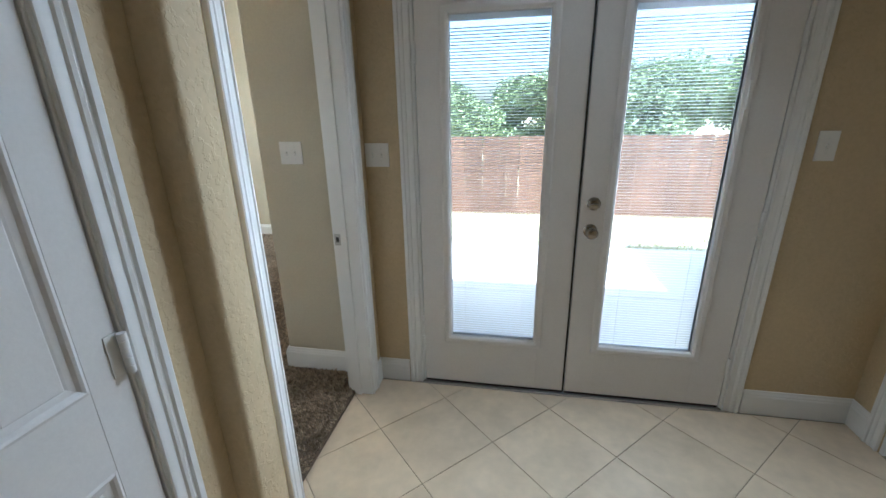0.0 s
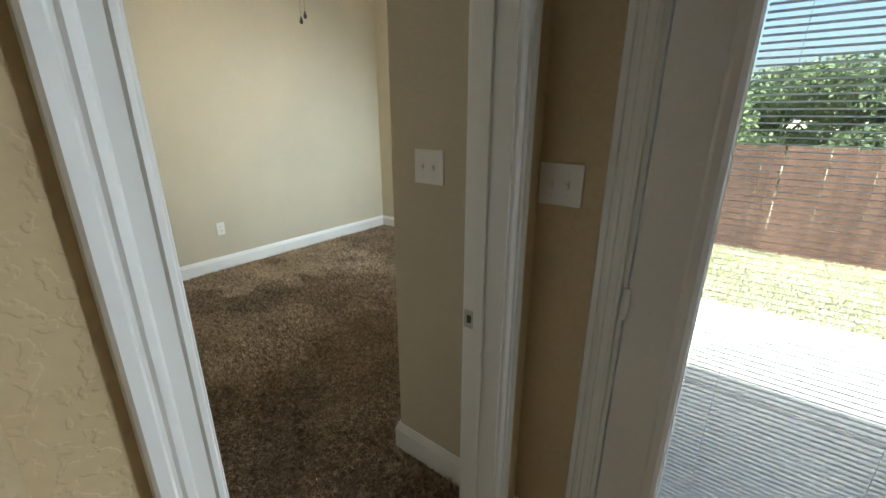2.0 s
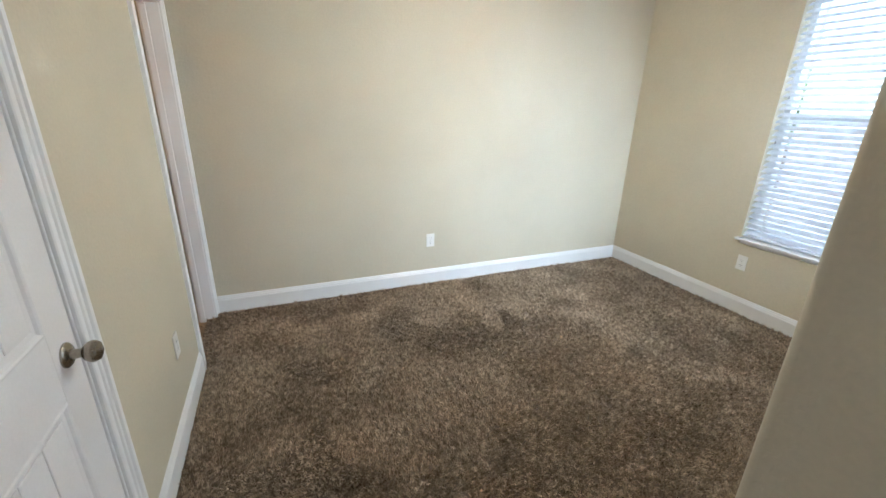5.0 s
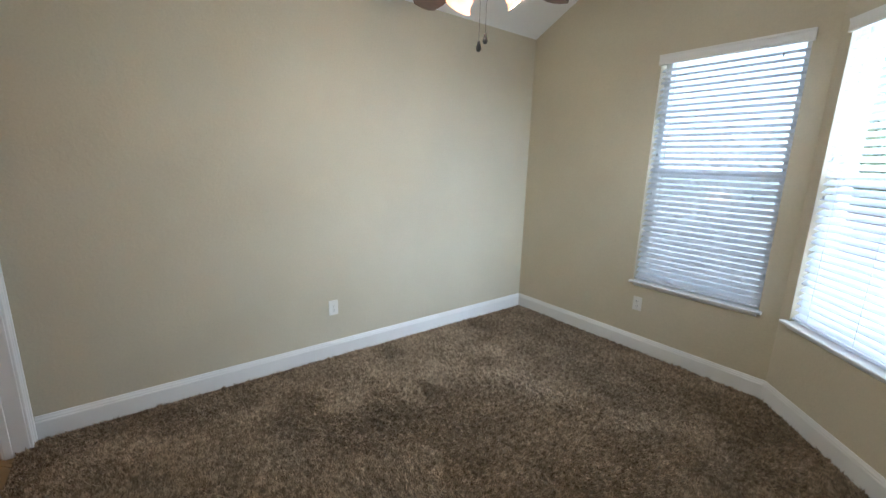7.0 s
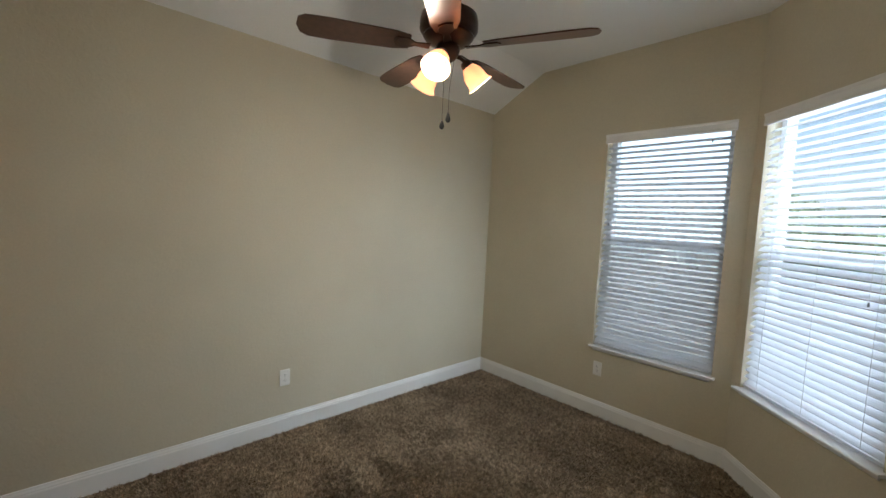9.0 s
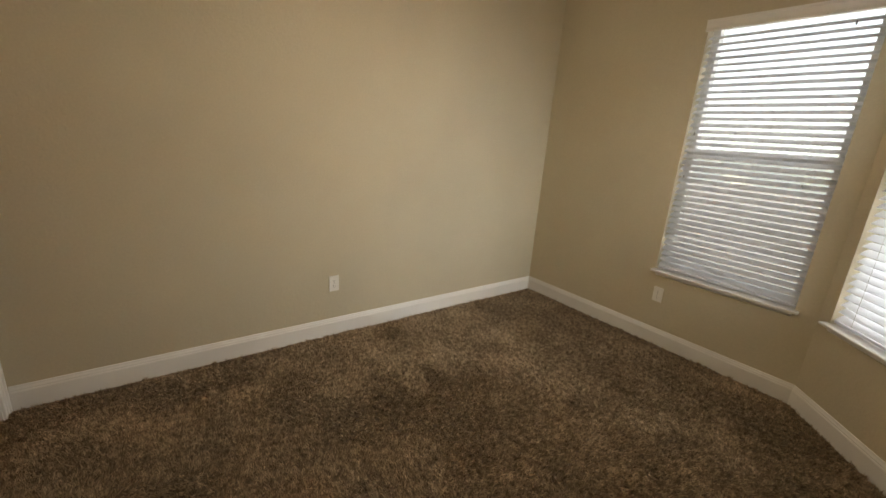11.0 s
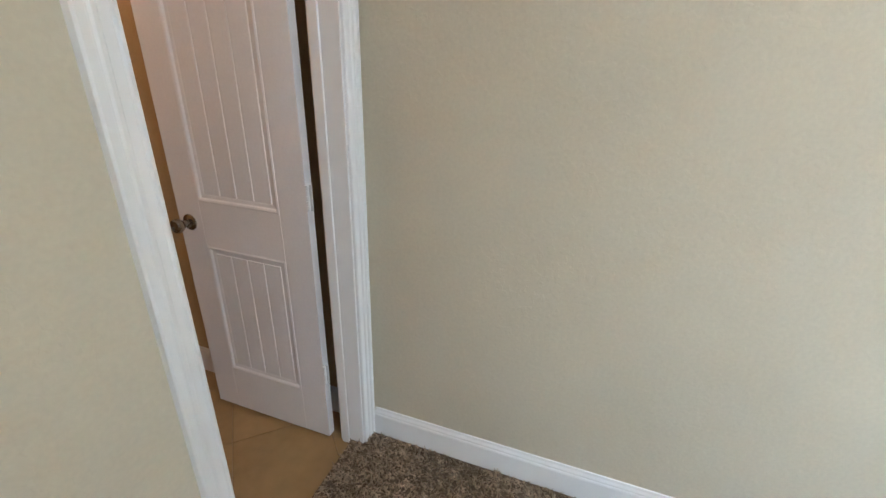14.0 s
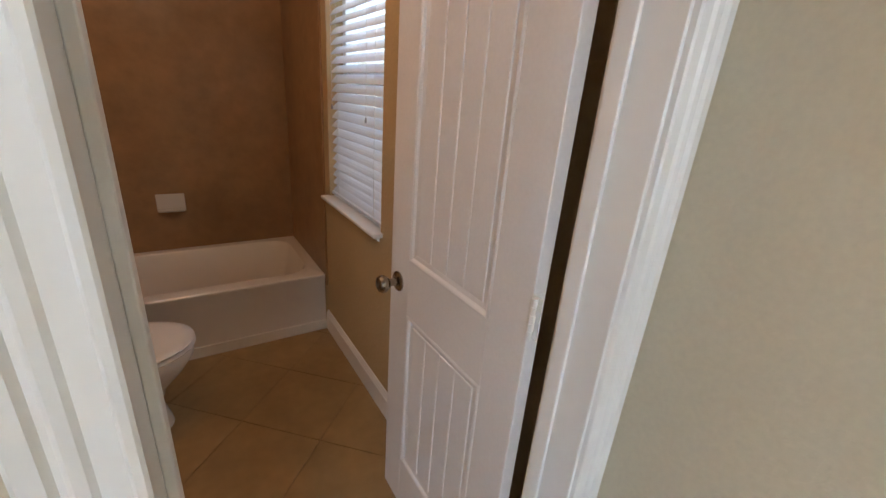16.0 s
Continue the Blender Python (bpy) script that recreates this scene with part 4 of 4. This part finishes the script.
soap = thing("soap_dish", pose(-3.54, YBS, 0.685), "white ceramic soap dish fixed to the brown tub wall", "soap dish")
part("back", box(bmesh.new(), -0.078, 0.0, -0.058, 0.078, 0.012, 0.058, bevel=0.005), M_PORCELAIN, soap, smooth=True)
bm = bmesh.new()
prism(bm, [(0.01, -0.052), (0.055, -0.050), (0.072, -0.040), (0.075, -0.022), (0.066, -0.022), (0.060, -0.034), (0.014, -0.036), (0.01, -0.036)], (-0.07, 0, 0), (0.07, 0, 0), (0, 1, 0), (0, 0, 1))
part("tray", bm, M_PORCELAIN, soap)


def oval(bm, cx, cy, z, rx_front, rx_back, ry, n=28):
    """Egg-shaped ring, its blunt end towards -x."""
    out = []
    for k in range(n):
        a = 2 * math.pi * k / n
        c, s = math.cos(a), math.sin(a)
        out.append(bm.verts.new((cx + c * (rx_back if c > 0 else rx_front), cy + s * ry, z)))
    return out


def loft(bm, loops):
    for lo, hi in zip(loops, loops[1:]):
        for k in range(len(lo)):
            bm.faces.new((lo[k], lo[(k + 1) % len(lo)], hi[(k + 1) % len(lo)], hi[k]))
    bm.faces.new(loops[0][::-1])
    bm.faces.new(loops[-1])
    return bm


TOI = (-3.345, -0.66)
toilet = thing("toilet", pose(TOI[0], TOI[1], -0.012), "white porcelain toilet with the lid down", "toilet")
bm = bmesh.new()
loft(bm, [oval(bm, 0.03, 0, 0.0, 0.13, 0.24, 0.105), oval(bm, 0.03, 0, 0.03, 0.125, 0.24, 0.10), oval(bm, 0.04, 0, 0.12, 0.11, 0.23, 0.088), oval(bm, 0.03, 0, 0.20, 0.13, 0.23, 0.10), oval(bm, 0.01, 0, 0.28, 0.185, 0.25, 0.145), oval(bm, 0, 0, 0.34, 0.215, 0.25, 0.172), oval(bm, 0, 0, 0.375, 0.222, 0.25, 0.178), oval(bm, 0, 0, 0.385, 0.218, 0.25, 0.174)])
part("bowl", bm, M_PORCELAIN, toilet, smooth=True)
for nm, z0, z1, grow in (("seat", 0.389, 0.405, 0.006), ("lid", 0.410, 0.428, 0.004)):
    bm = bmesh.new()
    loft(bm, [oval(bm, 0, 0, z0, 0.218 + grow, 0.22, 0.174 + grow), oval(bm, 0, 0, (z0 + z1) / 2, 0.224 + grow, 0.224, 0.180 + grow), oval(bm, 0, 0, z1 - 0.002, 0.214 + grow, 0.22, 0.170 + grow), oval(bm, 0, 0, z1, 0.19, 0.20, 0.15)])
    part(nm, bm, M_PORCELAIN, toilet, smooth=True)
# dark solid filling the gaps round the seat, in place of their shade
part("seat_gap_shade", loft(b := bmesh.new(), [oval(b, 0, 0, 0.384, 0.212, 0.21, 0.168), oval(b, 0, 0, 0.412, 0.212, 0.21, 0.168)]), M_SLOT, toilet)
part("tank", box(bmesh.new(), 0.24, -0.21, 0.36, 0.43, 0.21, 0.70, bevel=0.02, segments=4), M_PORCELAIN, toilet, smooth=True)
part("tank_lid", box(bmesh.new(), 0.23, -0.22, 0.702, 0.44, 0.22, 0.735, bevel=0.01, segments=3), M_PORCELAIN, toilet, smooth=True)

bl = thing("bath_ceiling_light", pose(-3.45, -0.35, 2.46), "round flush ceiling light with a warm glass dome", "ceiling light")
part("base_ring", lathe(bmesh.new(), [(0.0, 0.0), (0.15, 0.0), (0.15, -0.02), (0.135, -0.028), (0.0, -0.028)], steps=28), M_BRONZE, bl, smooth=True)
part("dome", lathe(bmesh.new(), [(0.0, -0.028), (0.132, -0.028), (0.125, -0.055), (0.09, -0.085), (0.04, -0.10), (0.0, -0.102)], steps=28), M_SHADE, bl, "warm frosted glass dome", smooth=True)
lamp("bath_bulb", "POINT", pose(-3.45, -0.35, 2.30), 4, (1.0, 0.58, 0.30), (0.09, 0.09))

# ---- outdoors ----
bm = bmesh.new()
rows_y = [2.1, 3.0, 4.94, 5.6, 7.0, 8.5, 9.9, 11.5, 20.0, 60.0, 400.0]
rows_z = [-0.14, -0.14, -0.14, -0.22, -0.45, -0.68, -0.88, -1.0, -1.2, -1.5, -2.0]
cols_x = [-400, -60, -20, -10, -6, -4, -2, 0, 2, 4, 6, 10, 20, 60, 400]
grid = [[bm.verts.new((x, y, z)) for x in cols_x] for y, z in zip(rows_y, rows_z)]
for lo, hi in zip(grid, grid[1:]):
    for k in range(len(cols_x) - 1):
        bm.faces.new((lo[k], lo[k + 1], hi[k + 1], hi[k]))
back = [bm.verts.new((x, -400, -0.3)) for x in cols_x]
for k in range(len(cols_x) - 1):
    bm.faces.new((back[k], back[k + 1], grid[0][k + 1], grid[0][k]))
ground = setting("ground", bm, M_GRASS, "lawn of patchy dry grass sloping to a fence", "lawn")
patio = setting("patio", boxes((-1.0, 2.13, -0.30, 6.0, 3.52, -0.10), (-1.0, 3.53, -0.30, 6.0, 4.95, -0.10), bevel=0.004), M_CONCRETE, "sunlit pale concrete patio slab", "patio")


def ground_z(y):
    return float(np.interp(y, rows_y, rows_z))


wing = thing("house_wing", pose(0, 0, 0), "pale rendered house wing beside the patio", "house", "", "structure")
part("wall", boxes((1.96, 2.16, -0.3, 2.12, 4.25, 2.62)), M_STUCCO, wing)
part("corner_trim", boxes((1.945, 4.16, -0.1, 1.96, 4.262, 2.62)), M_SOFFIT, wing)
part("roof", boxes((1.75, 2.452, 2.621, 6.0, 4.3, 2.80)), M_SOFFIT, wing)

fence = thing("fence", pose(0, 9.85, 0), "weathered brown cedar picket fence along the lawn", "fence")
rnd = random.Random(5)
bm = bmesh.new()
prism(bm, [(-0.0704, 0), (0.0704, 0), (0.0704, 1.80), (0.045, 1.83), (-0.045, 1.83), (-0.0704, 1.80)], (0, -0.009, 0), (0, 0.009, 0), (1, 0, 0), (0, 0, 1))
picket = mesh_of("picket", bm, M_FENCE)
for k in range(100):
    piece("picket", picket, fence, (-6.6 + k * 0.142, rnd.uniform(-0.004, 0.004), -0.86 + rnd.uniform(-0.015, 0.015)), (0, radians(rnd.uniform(-0.5, 0.5)), 0))
for z in (-0.55, 0.05, 0.65):
    part("fence_rail", boxes((-14, 0.012, z, 14, 0.05, z + 0.085)), M_FENCE, fence)
for k in range(7):
    part("post", boxes((-7 + k * 2.3, 0.05, -1.1, -6.91 + k * 2.3, 0.14, 1.0)), M_FENCE, fence)
bm = bmesh.new()
for x in list(np.arange(-14, -6.7, 0.142)) + list(np.arange(7.62, 14, 0.142)):
    box(bm, x - 0.068, -0.009, -0.86, x + 0.068, 0.009, 0.96 + rnd.uniform(-0.01, 0.01))
far_pickets = part("far_pickets", bm, M_FENCE, fence)
far_pickets["kind"] = "stuff"
part("kickboard", boxes((-14, -0.03, -1.0, 14, -0.012, -0.78)), M_FENCE, fence)


def tree(x, y, base, height, spread, seed, label):
    """Tapered trunk with forked limbs, and a crown of many small leaf cards in uneven clumps."""
    r = random.Random(seed)
    top = thing("tree", pose(x, y, base), label, "tree", "trees behind the fence")
    tips = []
    bm = bmesh.new()
    trunk_top = height * 0.38
    tube(bm, [(0, 0, 0), (0.05, 0.02, trunk_top * 0.5), (0.02, -0.03, trunk_top)], [0.16, 0.13, 0.10], 10)
    for k in range(8):
        a = 2 * math.pi * k / 8 + r.uniform(-0.3, 0.3)
        reach = spread * r.uniform(0.4, 0.85)
        end = Vector((math.cos(a) * reach, math.sin(a) * reach, height * r.uniform(0.38, 0.92)))
        mid = Vector((math.cos(a) * reach * 0.4, math.sin(a) * reach * 0.4, trunk_top + (end.z - trunk_top) * 0.6))
        tube(bm, [(0.02, -0.03, trunk_top * 0.95), mid, end], [0.07, 0.045, 0.015], 6)
        tips += [end, mid.lerp(end, 0.5), Vector((end.x * 0.5, end.y * 0.5, height * r.uniform(0.7, 1.0)))]
    part("trunk", bm, M_BARK, top)
    rs = np.random.RandomState(seed)
    count = 15000
    centre = np.array([tuple(t) for t in tips])[rs.randint(0, len(tips), count)]
    off = rs.normal(size=(count, 3))
    off /= np.linalg.norm(off, axis=1)[:, None]
    off *= (rs.rand(count, 1) ** 0.5) * spread * 0.40
    off[:, 2] *= 0.7
    p = centre + off
    a = rs.normal(size=(count, 3))
    a /= np.linalg.norm(a, axis=1)[:, None]
    b = np.cross(a, rs.normal(size=(count, 3)))
    b /= np.linalg.norm(b, axis=1)[:, None]
    size = rs.uniform(0.06, 0.13, (count, 1))
    verts = np.stack([p - a * size, p + b * size * 0.5, p + a * size, p - b * size * 0.5], 1).reshape(-1, 3)
    me = bpy.data.meshes.new("crown")
    me.from_pydata(verts.tolist(), [], np.arange(count * 4).reshape(-1, 4).tolist())
    me.materials.append(M_LEAF)
    crown = new("crown", me)
    crown.parent = top
    return top


for n, (x, y, h, w) in enumerate(((2.4, 20.5, 4.3, 2.6), (-2.6, 20.0, 3.4, 2.5), (6.2, 22.0, 4.6, 2.9), (-6.6, 22.0, 3.7, 2.8), (0.0, 23.5, 4.0, 2.6), (10.5, 22.0, 4.8, 3.0), (-11.0, 22.0, 4.0, 2.9), (4.4, 18.0, 3.2, 2.0), (14.5, 23.0, 4.8, 3.0), (-4.5, 25.0, 4.2, 2.7), (8.4, 26.0, 5.0, 3.0))):
    tree(x, y, -1.2, h, w, n + 1, ("broad green tree with a rounded uneven crown", "low pale green tree with a loose crown", "tall green tree with an uneven crown")[n % 3])

# ---- floor pieces: tiles, pile, grass ----
P = 0.2775


def tiles(parent, x0, x1, y0, y1, ox, oy, mat):
    """Square tiles set diagonally; those that the walls cut are trimmed to the room."""
    half = P - 0.0026
    bm = bmesh.new()
    prism(bm, [(-half, 0), (0, -half), (half, 0), (0, half)], (0, 0, -0.016), (0, 0, -0.0125), (1, 0, 0), (0, 1, 0))
    whole = mesh_of("tile", bm, mat)
    for i in range(-30, 31):
        for j in range(-30, 31):
            if (i + j) % 2 == 0:
                continue
            cx, cy = ox + i * P, oy + j * P
            if not (x0 - P < cx < x1 + P and y0 - P < cy < y1 + P):
                continue
            if x0 + P < cx < x1 - P and y0 + P < cy < y1 - P:
                piece("tile", whole, parent, (cx, cy, 0))
                continue
            poly = [(cx - half, cy), (cx, cy - half), (cx + half, cy), (cx, cy + half)]
            for axis, bound, sign in ((0, x0, 1), (0, x1, -1), (1, y0, 1), (1, y1, -1)):
                out = []
                for k in range(len(poly)):
                    a, b = poly[k], poly[(k + 1) % len(poly)]
                    da, db = (a[axis] - bound) * sign, (b[axis] - bound) * sign
                    if da >= 0:
                        out.append(a)
                    if da * db < 0:
                        s = da / (da - db)
                        out.append((a[0] + (b[0] - a[0]) * s, a[1] + (b[1] - a[1]) * s))
                poly = out
                if len(poly) < 3:
                    break
            if len(poly) >= 3:
                area = abs(sum(a[0] * b[1] - b[0] * a[1] for a, b in zip(poly, poly[1:] + poly[:1]))) / 2
                if area < 0.0006:
                    continue
                bm = prism(bmesh.new(), poly, (0, 0, -0.016), (0, 0, -0.0125), (1, 0, 0), (0, 1, 0))
                piece("tile", mesh_of("tile_cut", bm, mat), parent, (0, 0, 0))


tiles(floor, -0.86, XHE, -1.2, YH - 0.02, -0.078, 1.557, M_TILE)
tiles(floor_bath, XBW, -2.72, -1.115, 0.79, -3.70, -0.51, M_TILE_BATH)


def tufts(name, areas, density, height, width, mat, label, category, seed, base, parent=None):
    """Loose pile: many small leaning three-sided tufts in one mesh."""
    rs = np.random.RandomState(seed)
    pts = []
    for x0, y0, x1, y1 in areas:
        n = int((x1 - x0) * (y1 - y0) * density)
        pts.append(np.stack([rs.uniform(x0, x1, n), rs.uniform(y0, y1, n)], 1))
    p = np.concatenate(pts)
    p = p[(p[:, 0] + p[:, 1] < 2.655) | (p[:, 1] > 4.9)] if category == "carpet" else p
    n = len(p)
    z = base(p) if callable(base) else np.full(n, base)
    a = rs.uniform(0, 2 * np.pi, n)
    w = width * rs.uniform(0.6, 1.3, n)
    tri = np.stack([np.stack([p[:, 0] + w * np.cos(a + k * 2.094), p[:, 1] + w * np.sin(a + k * 2.094), z], 1) for k in range(3)], 1)
    lean = rs.normal(0, height * 0.5, (n, 2))
    tall = np.ones(n)
    if category == "carpet":
        nap = np.array([noise.noise((x * 1.3, y * 1.3, 0.0)) + 0.6 * noise.noise((x * 3.5, y * 3.5, 7.0)) for x, y in p])
        turn = 2.0 * nap + 2.6 * (nap + 0.35 * np.sin(2.1 * p[:, 0] + 1.3 * p[:, 1]) > 0.12)
        lean += height * 0.45 * np.stack([np.cos(turn), np.sin(turn)], 1)
        clump = np.array([noise.noise((x * 34.0, y * 34.0, 3.0)) for x, y in p])
        tall = np.clip(0.95 + 0.9 * clump, 0.35, 1.6)
    tip = np.stack([p[:, 0] + lean[:, 0], p[:, 1] + lean[:, 1], z + height * tall * rs.uniform(0.7, 1.2, n)], 1)[:, None]
    verts = np.concatenate([tri, tip], 1).reshape(-1, 3)
    i = np.arange(n)[:, None] * 4
    faces = np.concatenate([np.concatenate([i, i + 1, i + 3], 1), np.concatenate([i + 1, i + 2, i + 3], 1), np.concatenate([i + 2, i, i + 3], 1)])
    me = bpy.data.meshes.new(name)
    me.from_pydata(verts.tolist(), [], faces.tolist())
    me.materials.append(mat)
    ob = new(name, me)
    return tagged(ob, label, category, "", "stuff")


tufts("carpet_pile", [(-4.228, 0.862, -0.94, 1.95), (-4.228, 1.95, -1.36, 4.67), (-0.94, 1.09, -0.865, 1.81), (-4.16, 0.795, -3.57, 0.862)], 19000, 0.019, 0.0048, M_PILE, "brown speckled shag carpet pile", "carpet", 3, 0.003)
tufts("grass", [(-5.0, 4.97, 7.0, 9.8)], 700, 0.05, 0.008, M_BLADES, "short patchy lawn grass", "grass", 4, lambda p: np.interp(p[:, 1], rows_y, rows_z))
